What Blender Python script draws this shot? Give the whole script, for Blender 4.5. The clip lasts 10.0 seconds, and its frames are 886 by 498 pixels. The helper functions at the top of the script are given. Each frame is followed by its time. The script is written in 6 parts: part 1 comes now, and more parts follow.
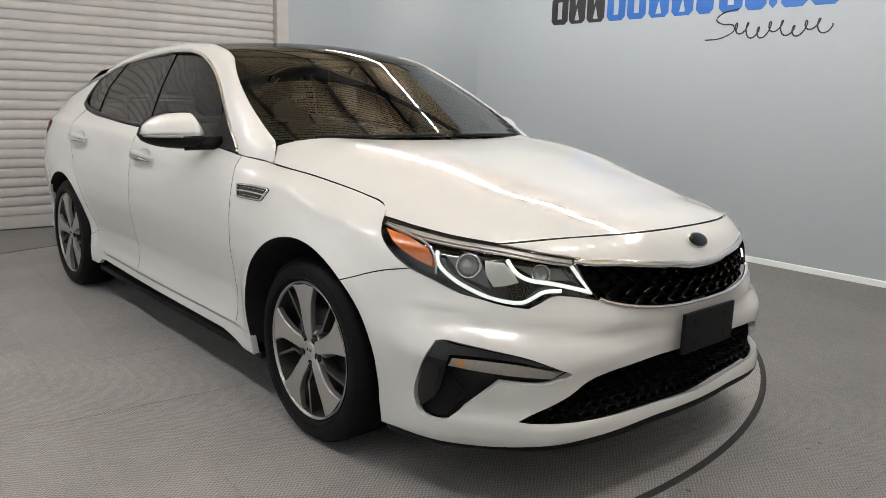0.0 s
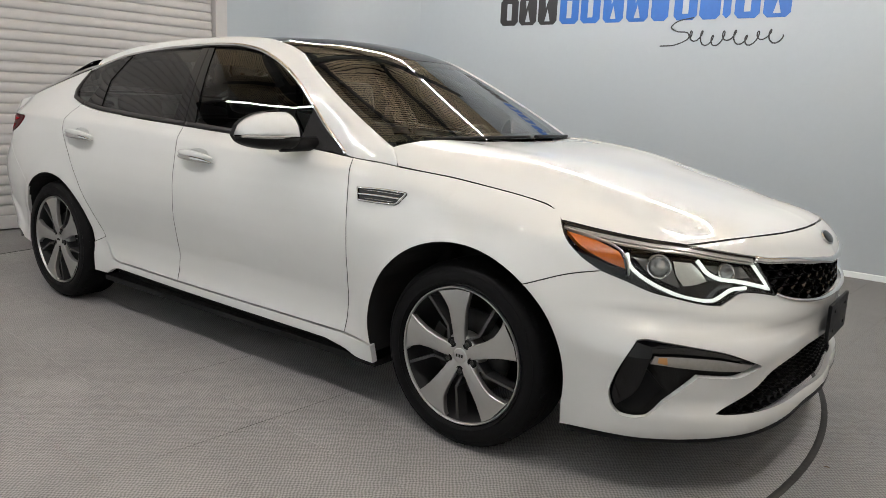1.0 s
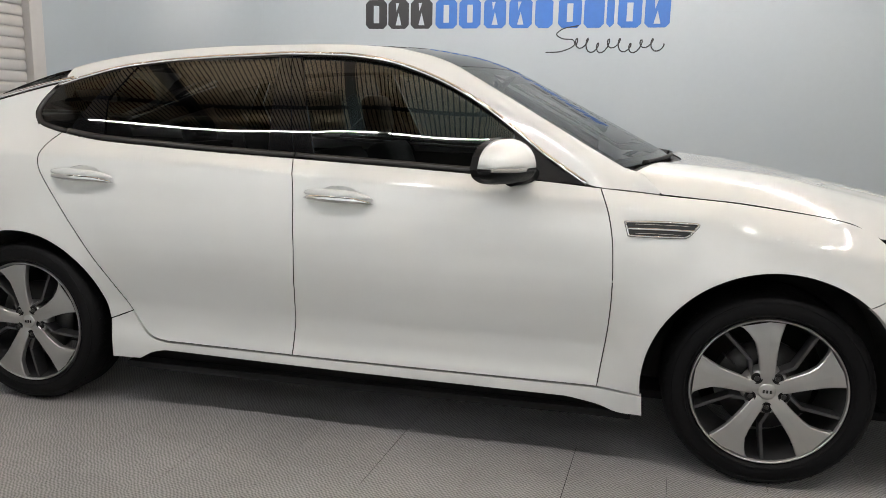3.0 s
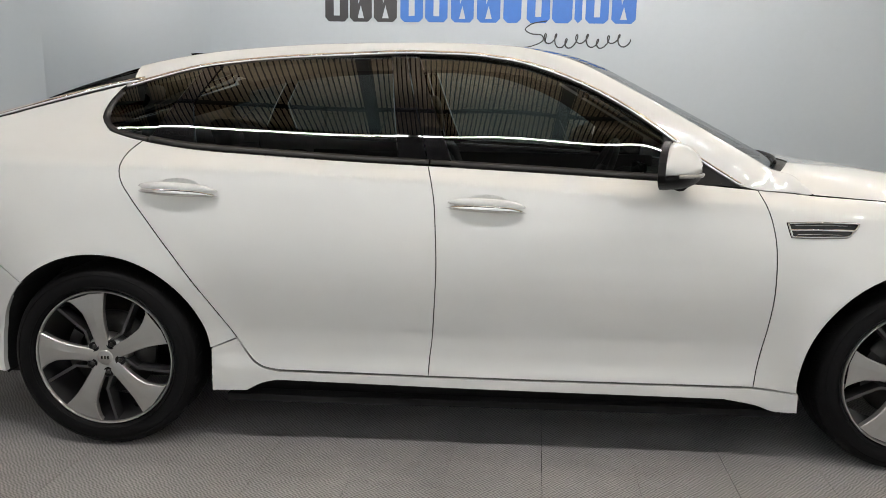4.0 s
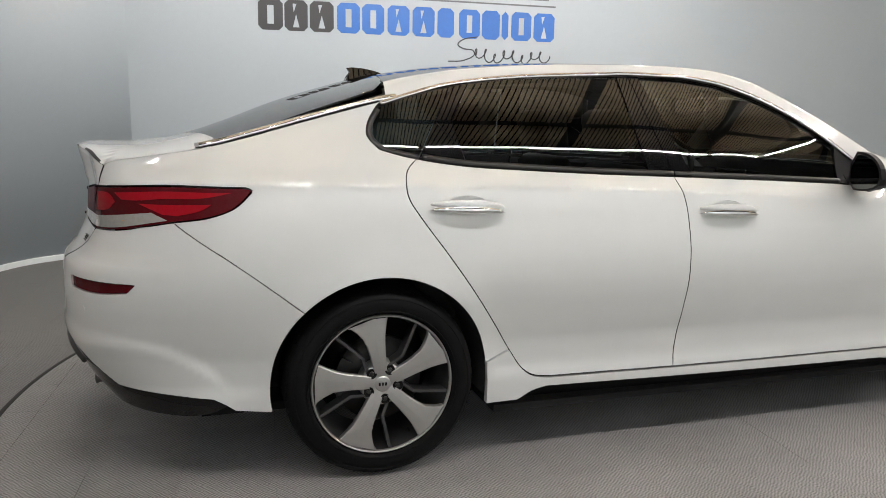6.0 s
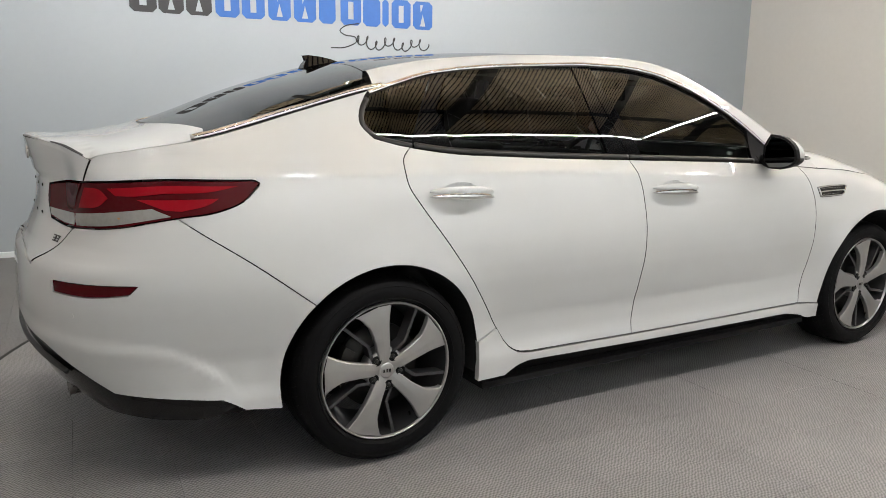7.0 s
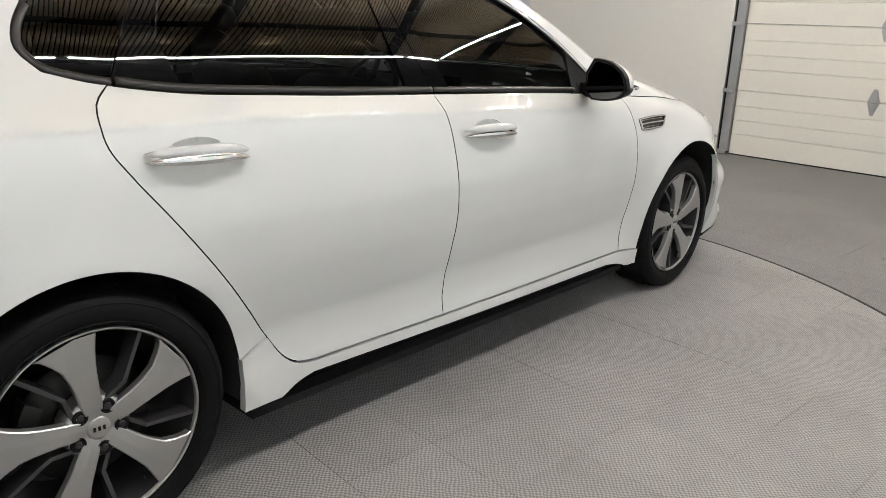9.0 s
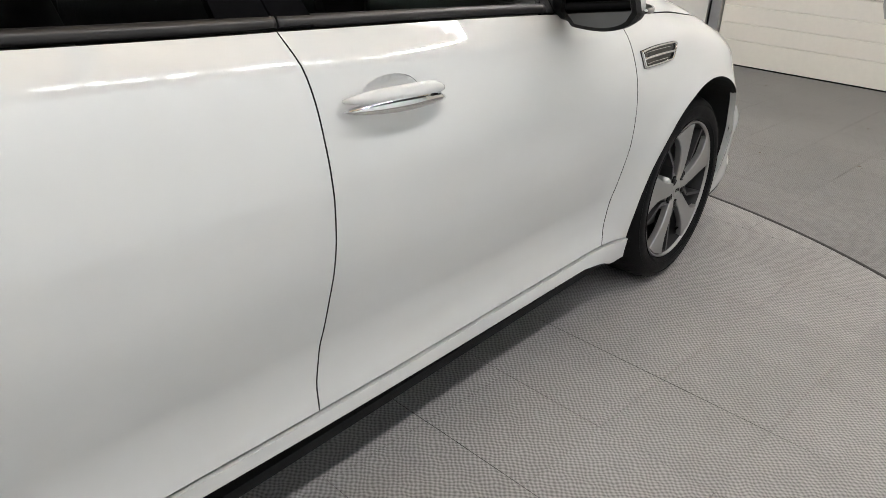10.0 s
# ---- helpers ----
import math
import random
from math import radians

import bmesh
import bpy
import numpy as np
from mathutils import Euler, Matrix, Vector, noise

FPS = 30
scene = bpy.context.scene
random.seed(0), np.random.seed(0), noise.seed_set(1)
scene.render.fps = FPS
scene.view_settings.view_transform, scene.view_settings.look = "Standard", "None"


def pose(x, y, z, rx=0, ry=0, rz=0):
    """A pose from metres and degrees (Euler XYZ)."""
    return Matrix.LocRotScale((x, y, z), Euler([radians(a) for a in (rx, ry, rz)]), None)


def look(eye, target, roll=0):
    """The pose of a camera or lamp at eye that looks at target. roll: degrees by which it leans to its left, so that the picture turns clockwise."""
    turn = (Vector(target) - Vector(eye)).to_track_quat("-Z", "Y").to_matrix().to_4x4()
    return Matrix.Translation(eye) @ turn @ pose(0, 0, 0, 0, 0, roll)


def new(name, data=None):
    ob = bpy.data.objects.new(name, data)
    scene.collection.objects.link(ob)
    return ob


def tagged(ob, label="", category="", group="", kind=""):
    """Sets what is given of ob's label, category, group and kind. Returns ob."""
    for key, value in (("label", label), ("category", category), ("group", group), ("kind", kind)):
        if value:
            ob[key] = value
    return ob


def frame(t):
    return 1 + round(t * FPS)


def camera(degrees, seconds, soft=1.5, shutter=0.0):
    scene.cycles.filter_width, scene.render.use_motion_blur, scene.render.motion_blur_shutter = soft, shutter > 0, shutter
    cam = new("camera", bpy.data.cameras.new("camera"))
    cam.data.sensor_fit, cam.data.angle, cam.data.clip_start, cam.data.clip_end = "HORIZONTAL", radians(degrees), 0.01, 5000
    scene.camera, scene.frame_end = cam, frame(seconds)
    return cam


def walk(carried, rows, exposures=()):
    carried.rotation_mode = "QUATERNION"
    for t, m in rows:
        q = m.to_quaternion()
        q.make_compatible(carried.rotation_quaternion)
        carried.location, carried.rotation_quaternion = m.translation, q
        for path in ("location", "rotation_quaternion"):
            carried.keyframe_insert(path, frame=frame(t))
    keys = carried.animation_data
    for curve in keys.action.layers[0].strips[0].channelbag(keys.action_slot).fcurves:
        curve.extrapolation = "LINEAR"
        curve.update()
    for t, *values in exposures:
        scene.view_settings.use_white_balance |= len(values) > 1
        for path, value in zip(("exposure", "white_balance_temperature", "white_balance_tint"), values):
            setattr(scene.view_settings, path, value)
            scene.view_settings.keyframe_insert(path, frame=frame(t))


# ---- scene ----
cam = camera(60.9, 10.0, soft=0.7)
PATH = [
    (0, (3.59, -2.204, 1.207), (2.123, -0.902, 0.818), 1.56),
    (0.5, (3.232, -2.548, 1.191), (1.9, -1.11, 0.795), 1.83),
    (1, (2.836, -2.907, 1.199), (1.658, -1.337, 0.811), 2.51),
    (1.5, (2.39, -3.129, 1.206), (1.413, -1.428, 0.821), 2.51),
    (2, (1.872, -3.247, 1.223), (1.129, -1.427, 0.86), 2.73),
    (2.5, (1.391, -3.374, 1.218), (0.828, -1.489, 0.857), 2.52),
    (3, (0.867, -3.384, 1.215), (0.441, -1.464, 0.851), 1.29),
    (3.2, (0.7, -3.393, 1.217), (0.318, -1.467, 0.838), 1.11),
    (4.3, (-0.425, -3.366, 1.241), (-0.387, -1.401, 0.869), 1.32),
    (4.5, (-0.618, -3.375, 1.224), (-0.518, -1.411, 0.864), 1.75),
    (5, (-1.083, -3.425, 1.262), (-0.836, -1.472, 0.903), 1.92),
    (5.5, (-1.535, -3.346, 1.261), (-1.141, -1.417, 0.907), 1.20),
    (5.7, (-1.713, -3.324, 1.254), (-1.241, -1.412, 0.903), 1.14),
    (6.8, (-2.409, -3.125, 1.238), (-1.494, -1.386, 0.867), 0.66),
    (7, (-2.505, -3.109, 1.245), (-1.505, -1.418, 0.866), 0.80),
    (7.5, (-2.764, -3.107, 1.261), (-1.636, -1.508, 0.845), 0.47),
    (8, (-2.738, -3.035, 1.275), (-1.503, -1.535, 0.802), 0.44),
    (8.5, (-2.397, -2.805, 1.27), (-1.073, -1.403, 0.741), 0.49),
    (9, (-1.993, -2.48, 1.262), (-0.592, -1.181, 0.672), 1.84),
    (9.5, (-1.522, -2.148, 1.26), (-0.06, -0.969, 0.574), 2.60),
    (10, (-1.051, -1.814, 1.242), (0.355, -0.679, 0.387), 2.83),
]
walk(cam, [(t, look(eye, target, roll)) for t, eye, target, roll in PATH], [(0.0, .01, 6550, 12), (2.5, .05, 6550, 12), (5.5, .16, 6550, 12), (7.5, .22, 6550, 12), (9.0, .26, 6500, 11), (10.0, .21, 6420, 12)])

# ---- light ----
world = bpy.data.worlds.new("world")
scene.world = world
world.use_nodes = True
world.node_tree.nodes["Background"].inputs[0].default_value = (.9, .95, 1, 1)
world.node_tree.nodes["Background"].inputs[1].default_value = .02
scene.view_settings.exposure = 0.0
LAMP = 445.0        # strength of the ceiling tubes


# ---- materials ----
def material(name, colour=(.8, .8, .8), rough=.5, metal=0.0, coat=0.0, coat_rough=.03, spec=.5, glow=None):
    m = bpy.data.materials.new(name)
    m.use_nodes = True
    b = m.node_tree.nodes["Principled BSDF"]
    b.inputs["Base Color"].default_value = (*colour, 1)
    b.inputs["Roughness"].default_value = rough
    b.inputs["Metallic"].default_value = metal
    b.inputs["Coat Weight"].default_value = coat
    b.inputs["Coat Roughness"].default_value = coat_rough
    b.inputs["Specular IOR Level"].default_value = spec
    if glow:
        b.inputs["Emission Color"].default_value = (*glow[0], 1)
        b.inputs["Emission Strength"].default_value = glow[1]
    return m


def node(m, kind, **values):
    n = m.node_tree.nodes.new(kind)
    for k, v in values.items():
        n.inputs[k.replace("_", " ")].default_value = v
    return n


def wire(m, a, out, b, inp):
    m.node_tree.links.new(a.outputs[out], b.inputs[inp])


def vary(m, scale, amount, rough=.0, bump=0.0, fine=8.0, reach=.002):
    """Noise at two scales in a material's colour and gloss, and fine relief."""
    b = m.node_tree.nodes["Principled BSDF"]
    base = tuple(b.inputs["Base Color"].default_value)
    co = node(m, "ShaderNodeTexCoord")
    big = node(m, "ShaderNodeTexNoise", Scale=scale, Detail=5.0, Roughness=.6)
    small = node(m, "ShaderNodeTexNoise", Scale=scale * fine, Detail=4.0, Roughness=.6)
    wire(m, co, "Object", big, "Vector")
    wire(m, co, "Object", small, "Vector")
    add = node(m, "ShaderNodeMath")
    add.operation = "ADD"
    wire(m, big, "Fac", add, 0)
    wire(m, small, "Fac", add, 1)
    ramp = node(m, "ShaderNodeMapRange")
    ramp.inputs[1].default_value, ramp.inputs[2].default_value = .6, 1.4
    ramp.inputs[3].default_value, ramp.inputs[4].default_value = 1 - amount, 1 + amount
    wire(m, add, 0, ramp, 0)
    mul = node(m, "ShaderNodeVectorMath")
    mul.operation = "SCALE"
    mul.inputs[0].default_value = base[:3]
    wire(m, ramp, 0, mul, "Scale")
    wire(m, mul, 0, b, "Base Color")
    if rough:
        r = node(m, "ShaderNodeMapRange")
        r0 = b.inputs["Roughness"].default_value
        r.inputs[1].default_value, r.inputs[2].default_value = .6, 1.4
        r.inputs[3].default_value, r.inputs[4].default_value = r0 - rough, r0 + rough
        wire(m, add, 0, r, 0)
        wire(m, r, 0, b, "Roughness")
    if bump:
        bp = node(m, "ShaderNodeBump", Strength=bump, Distance=reach)
        wire(m, small, "Fac", bp, "Height")
        wire(m, bp, "Normal", b, "Normal")
    return m


def tinted(name, tint, gloss=1.5):
    """Thin tinted glass: part is let through, part is mirrored."""
    m = bpy.data.materials.new(name)
    m.use_nodes = True
    t = m.node_tree
    t.nodes.clear()
    out = node(m, "ShaderNodeOutputMaterial")
    mix = node(m, "ShaderNodeMixShader")
    see = node(m, "ShaderNodeBsdfTransparent", Color=(*tint, 1))
    shine = node(m, "ShaderNodeBsdfGlossy", Roughness=.0)
    fres = node(m, "ShaderNodeFresnel", IOR=gloss)
    wire(m, fres, 0, mix, 0)
    wire(m, see, 0, mix, 1)
    wire(m, shine, 0, mix, 2)
    wire(m, mix, 0, out, 0)
    return m


PAINT = vary(material("white pearl paint", (.655, .668, .660), .5, 0, 1.0, .006, 0.0), 1.5, .012)
PAINT.node_tree.nodes["Principled BSDF"].inputs["Coat IOR"].default_value = 2.05
FRIT = material("black printed glass border", (.012, .0105, .009), .6)
BLACK = material("gloss black trim", (.004, .004, .0045), .015, 0, 0, .03, .5)
BELTM = vary(material("satin black belt moulding", (.014, .013, .013), .38, 0, 0, .03, .4), 30, .15, .06)
PLASTIC = vary(material("black textured plastic", (.006, .006, .0065), .5, 0, 0, .03, .15), 40, .2, .08, .3)
LINER = vary(material("wheel arch felt", (.006, .006, .0065), .9), 30, .3, 0, .5)
RUBBER = vary(material("tyre rubber", (.004, .004, .0045), .6, 0, 0, .03, .15), 25, .2, .1, .2)
CHROME = vary(material("chrome", (.82, .82, .82), .08, 1.0), 8, .05, .03)
SILVER = vary(material("machined alloy", (.46, .46, .45), .38, .85, .5, .12), 3, .03)
GREY = vary(material("dark grey alloy paint", (.055, .055, .057), .35, .4, .4, .12), 5, .08)
STEEL = vary(material("brake steel", (.055, .054, .053), .45, .8), 18, .2, .1)
TINT = tinted("privacy glass", (.19, .215, .21), 1.75)
SCREEN = tinted("windscreen glass", (.52, .61, .575), 1.7)
DOORTINT = tinted("front door glass", (.25, .28, .27), 1.75)
ROOFGLASS = tinted("dark roof glass", (.012, .013, .014), 1.5)
CLEAR = tinted("clear lens", (.93, .94, .95), 1.45)
RED = material("red lens", (.30, .003, .010), .10, 0, .35, .01, 0.0)
DEEPRED = material("dark red lens", (.075, .0015, .004), .08, 0, .35, .01, 0.0)
WHITELENS = vary(material("clear white lamp", (.29, .28, .265), .15, 0, 1.0, .02), 9, .12)
PIPE = vary(material("dull steel pipe", (.22, .21, .20), .3, 1.0), 20, .2, .1)
SATIN = vary(material("satin silver lamp trim", (.60, .585, .55), .35, .35), 9, .08)
DIMGLASS = material("dimmed mirror glass", (.10, .105, .11), .02, 1.0)
PALEAMBER = material("pale amber bulb", (.42, .20, .06), .3, 0, 1.0, .03)
AMBER = material("amber reflector", (.75, .19, .015), .2, 0, 1.0, .03)
DRL = material("daytime light strip", (.9, .9, .9), .2, 0, 0, 0, .5, ((.93, 1, .91), .85))
REFLECTOR = vary(material("lamp reflector", (.74, .75, .71), .35, .6), 20, .08, .05)
SMOKED = vary(material("smoked lamp housing", (.16, .16, .155), .3, .6), 20, .1, .05)
LENS = material("projector lens", (.35, .36, .36), .03, .4, 1.0, .0)
SEAT = vary(material("black leather", (.022, .021, .020), .45), 12, .2, .1, .4)
SEATGREY = vary(material("grey cloth trim", (.06, .06, .058), .8), 20, .15, 0, .4)
WALL = vary(material("pale painted wall", (.400, .450, .488), .42), .35, .02, .04, .05, 60, .001)
WALLCOOL = vary(material("cool white painted wall", (.82, .88, .90), .55), .5, .03, .05, .08, 40, .001)
WALLTWO = vary(material("off white painted wall", (.69, .68, .645), .55), .5, .03, .05, .08, 40, .001)
SHUTTER = vary(material("white enamelled steel slat", (.50, .492, .485), .42), 1.2, .07, .08)
DOORWHITE = vary(material("white sectional door", (.74, .72, .66), .45), .8, .04, .06, .1, 30, .001)
GALV = vary(material("galvanised steel", (.42, .42, .42), .4, .8), 12, .15, .1)
DECKM = vary(material("warm painted roof sheet", (.88, .71, .48), .5), 1.0, .10, .08)
SOFFIT = vary(material("black matt ceiling paint", (.012, .012, .012), .8), 3, .2)
BEAM = vary(material("dark steel beam", (.03, .03, .03), .5), 6, .2, .1)
TUBE = material("light tube", (1, 1, 1), .3, 0, 0, 0, .5, ((1.0, .972, .942), LAMP))
INK = vary(material("black lettering vinyl", (.022, .023, .026), .35), 3, .1)
BLUE = vary(material("blue lettering vinyl", (.022, .135, .47), .35), 3, .08)
GREYINK = material("grey lettering vinyl", (.12, .13, .14), .4)
RINGM = vary(material("dark joint strip", (.022, .021, .02), .75), 9, .5)


def floor_material(name, colour):
    """Grey woven-look floor tile: small raised studs in staggered rows."""
    m = material(name, colour, .55)
    b = m.node_tree.nodes["Principled BSDF"]
    geo = node(m, "ShaderNodeNewGeometry")
    rnd = node(m, "ShaderNodeObjectInfo")
    sep = node(m, "ShaderNodeSeparateXYZ")
    turn = node(m, "ShaderNodeVectorRotate")
    turn.inputs["Angle"].default_value = radians(4.5)
    wob = node(m, "ShaderNodeTexNoise", Scale=24.0, Detail=2.0)
    wire(m, geo, "Position", wob, "Vector")
    mixv = node(m, "ShaderNodeVectorMath")
    mixv.operation = "MULTIPLY_ADD"
    mixv.inputs[1].default_value = (.019, .019, 0)
    wire(m, wob, "Color", mixv, 0)
    wire(m, geo, "Position", mixv, 2)
    wire(m, mixv, 0, turn, "Vector")
    wire(m, turn, 0, sep, 0)

    def calc(op, a, c=None, value=None):
        n = node(m, "ShaderNodeMath")
        n.operation = op
        for i, v in enumerate((a, c)):
            if v is None:
                continue
            if isinstance(v, (int, float)):
                n.inputs[i].default_value = v
            else:
                m.node_tree.links.new(v, n.inputs[i])
        return n.outputs[0]
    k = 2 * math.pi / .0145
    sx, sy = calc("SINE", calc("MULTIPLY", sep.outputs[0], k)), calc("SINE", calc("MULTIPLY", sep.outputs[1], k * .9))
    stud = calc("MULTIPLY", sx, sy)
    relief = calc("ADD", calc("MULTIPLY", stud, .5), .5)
    noise_big = node(m, "ShaderNodeTexNoise", Scale=1.1, Detail=6.0, Roughness=.65)
    noise_fine = node(m, "ShaderNodeTexNoise", Scale=14.0, Detail=5.0, Roughness=.7)
    wire(m, geo, "Position", noise_big, "Vector")
    wire(m, geo, "Position", noise_fine, "Vector")
    dirt = calc("ADD", calc("MULTIPLY", noise_big.outputs[0], .55), calc("MULTIPLY", noise_fine.outputs[0], .25))
    shade = calc("ADD", calc("ADD", calc("MULTIPLY", dirt, .9), .42), calc("MULTIPLY", rnd.outputs["Random"], .07))
    # shade in the low gaps between studs is painted into the colour
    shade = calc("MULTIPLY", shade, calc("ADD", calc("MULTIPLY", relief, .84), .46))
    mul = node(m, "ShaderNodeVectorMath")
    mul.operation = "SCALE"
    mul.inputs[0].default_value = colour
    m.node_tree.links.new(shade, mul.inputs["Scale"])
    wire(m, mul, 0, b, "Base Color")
    bp = node(m, "ShaderNodeBump", Strength=.8, Distance=.002)
    m.node_tree.links.new(relief, bp.inputs["Height"])
    wire(m, bp, "Normal", b, "Normal")
    return m


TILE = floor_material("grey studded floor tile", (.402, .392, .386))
# same tile in a darker grey, for the floor outside the turntable
TILEOUT = floor_material("darker grey studded floor tile", (.262, .258, .257))
GRIT = vary(material("dry grit", (.10, .075, .05), .8), 30, .4)
CONCRETE = vary(material("bare concrete", (.12, .12, .12), .8), 3, .2)


# ---- building helpers ----
def part(name, bm, mat, parent=None, label="", smooth=False):
    """Links a bmesh as one mesh object under a thing or a part."""
    me = bpy.data.meshes.new(name)
    if smooth:
        for f in bm.faces:
            f.smooth = True
    bm.to_mesh(me)
    bm.free()
    me.materials.append(mat)
    ob = new(name, me)
    ob.parent = parent
    return tagged(ob, label)


def raw(name, verts, faces, mat, parent=None, label="", smooth=False, normals=None):
    me = bpy.data.meshes.new(name)
    me.from_pydata([tuple(map(float, v)) for v in verts], [], faces)
    if smooth or normals is not None:
        me.shade_smooth()
    if normals is not None:
        me.normals_split_custom_set_from_vertices([tuple(map(float, n)) for n in normals])
    me.materials.append(mat)
    ob = new(name, me)
    ob.parent = parent
    return tagged(ob, label)


def box(bm, x0, x1, y0, y1, z0, z1, bevel=0.0):
    r = bmesh.ops.create_cube(bm, size=1.0, matrix=Matrix.LocRotScale(((x0 + x1) / 2, (y0 + y1) / 2, (z0 + z1) / 2), None, (x1 - x0, y1 - y0, z1 - z0)))
    if bevel:
        es = list({e for v in r["verts"] for e in v.link_edges})
        bmesh.ops.bevel(bm, geom=es, offset=bevel, segments=2, affect="EDGES", profile=.5)
    return r["verts"]


def boxed(name, dims, mat, parent=None, label="", bevel=0.0):
    bm = bmesh.new()
    box(bm, *dims, bevel=bevel)
    return part(name, bm, mat, parent, label)


def rod(bm, a, b, r, n=12):
    a, b = Vector(a), Vector(b)
    m = Matrix.Translation((a + b) / 2) @ (b - a).to_track_quat("Z", "Y").to_matrix().to_4x4()
    return bmesh.ops.create_cone(bm, cap_ends=True, segments=n, radius1=r, radius2=r, depth=(b - a).length, matrix=m)["verts"]


def spin(bm, profile, n=48, about="y", centre=(0, 0, 0)):
    """A body of revolution about the y axis from (radius, y) pairs."""
    rings = []
    for r, y in profile:
        rings.append([bm.verts.new((centre[0] + r * math.cos(2 * math.pi * i / n), centre[1] + y, centre[2] + r * math.sin(2 * math.pi * i / n))) for i in range(n)])
    for a, b in zip(rings, rings[1:]):
        for i in range(n):
            bm.faces.new((a[i], a[(i + 1) % n], b[(i + 1) % n], b[i]))


def smooth_line(pts, gap=.02):
    """A soft curve through points of the plane, at even small steps."""
    p = np.array(pts, float)
    if len(p) == 2:
        n = max(2, int(np.hypot(*(p[1] - p[0])) / gap) + 1)
        return [tuple(p[0] + (p[1] - p[0]) * t) for t in np.linspace(0, 1, n)]
    q = np.vstack([2 * p[0] - p[1], p, 2 * p[-1] - p[-2]])
    out = []
    for i in range(1, len(q) - 2):
        a, b, c, d = q[i - 1:i + 3]
        n = max(2, int(np.hypot(*(c - b)) / gap) + 1)
        ta, tb, tc = (np.hypot(*(b - a)) + 1e-6) ** .5, (np.hypot(*(c - b)) + 1e-6) ** .5, (np.hypot(*(d - c)) + 1e-6) ** .5
        m1 = (b - a) / ta - (c - a) / (ta + tb) + (c - b) / tb
        m2 = (c - b) / tb - (d - b) / (tb + tc) + (d - c) / tc
        for t in np.linspace(0, 1, n, endpoint=False):
            out.append(tuple((2 * t**3 - 3 * t**2 + 1) * b + (t**3 - 2 * t**2 + t) * tb * m1 + (-2 * t**3 + 3 * t**2) * c + (t**3 - t**2) * tb * m2))
    out.append(tuple(p[-1]))
    return out


def outline(*segments, gap=.02):
    """A closed outline out of soft curves that meet in corners."""
    out = []
    for s in segments:
        for q in smooth_line(s, gap):
            if not out or np.hypot(q[0] - out[-1][0], q[1] - out[-1][1]) > 1e-4:
                out.append(q)
    if np.hypot(out[0][0] - out[-1][0], out[0][1] - out[-1][1]) < 1e-4:
        out.pop()
    return out


def arc(cx, cz, r, a0, a1, n=24):
    return [(cx + r * math.cos(radians(a)), cz + r * math.sin(radians(a))) for a in np.linspace(a0, a1, n)]


def inside(px, py, loops):
    hit = np.zeros(len(px), bool)
    for loop in loops:
        q = np.array(loop)
        x0, y0 = q[:, 0], q[:, 1]
        x1, y1 = np.roll(x0, -1), np.roll(y0, -1)
        for a, b, c, d in zip(x0, y0, x1, y1):
            if b != d:
                hit ^= ((b > py) != (d > py)) & (px < (c - a) * (py - b) / (d - b) + a)
    return hit


def shrink(loop, by):
    """The outline drawn in by a small gap."""
    p = np.array(loop)
    area = .5 * np.sum(p[:, 0] * np.roll(p[:, 1], -1) - np.roll(p[:, 0], -1) * p[:, 1])
    t = np.roll(p, -1, 0) - np.roll(p, 1, 0)
    n = np.c_[-t[:, 1], t[:, 0]] / (np.hypot(t[:, 0], t[:, 1])[:, None] + 1e-9) * np.sign(area)
    return [tuple(v) for v in p + n * by]


def shifted(skin, d):
    """A skin moved outwards (d above 0) or inwards along its normal."""
    def at(u, v):
        return skin(u, v) + normal_of(skin, u, v) * d
    return at


def normal_of(skin, u, v):
    u, v = np.asarray(u, float), np.asarray(v, float)
    e = 2e-3
    n = np.cross(skin(u + e, v) - skin(u - e, v), skin(u, v + e) - skin(u, v - e))
    n /= np.linalg.norm(n, axis=-1, keepdims=True) + 1e-12
    p = skin(u, v)
    out = np.stack([p[..., 0] * .25, p[..., 1], p[..., 2] - .55], -1)
    return n * np.where(np.sum(n * out, -1, keepdims=True) < 0, -1, 1)


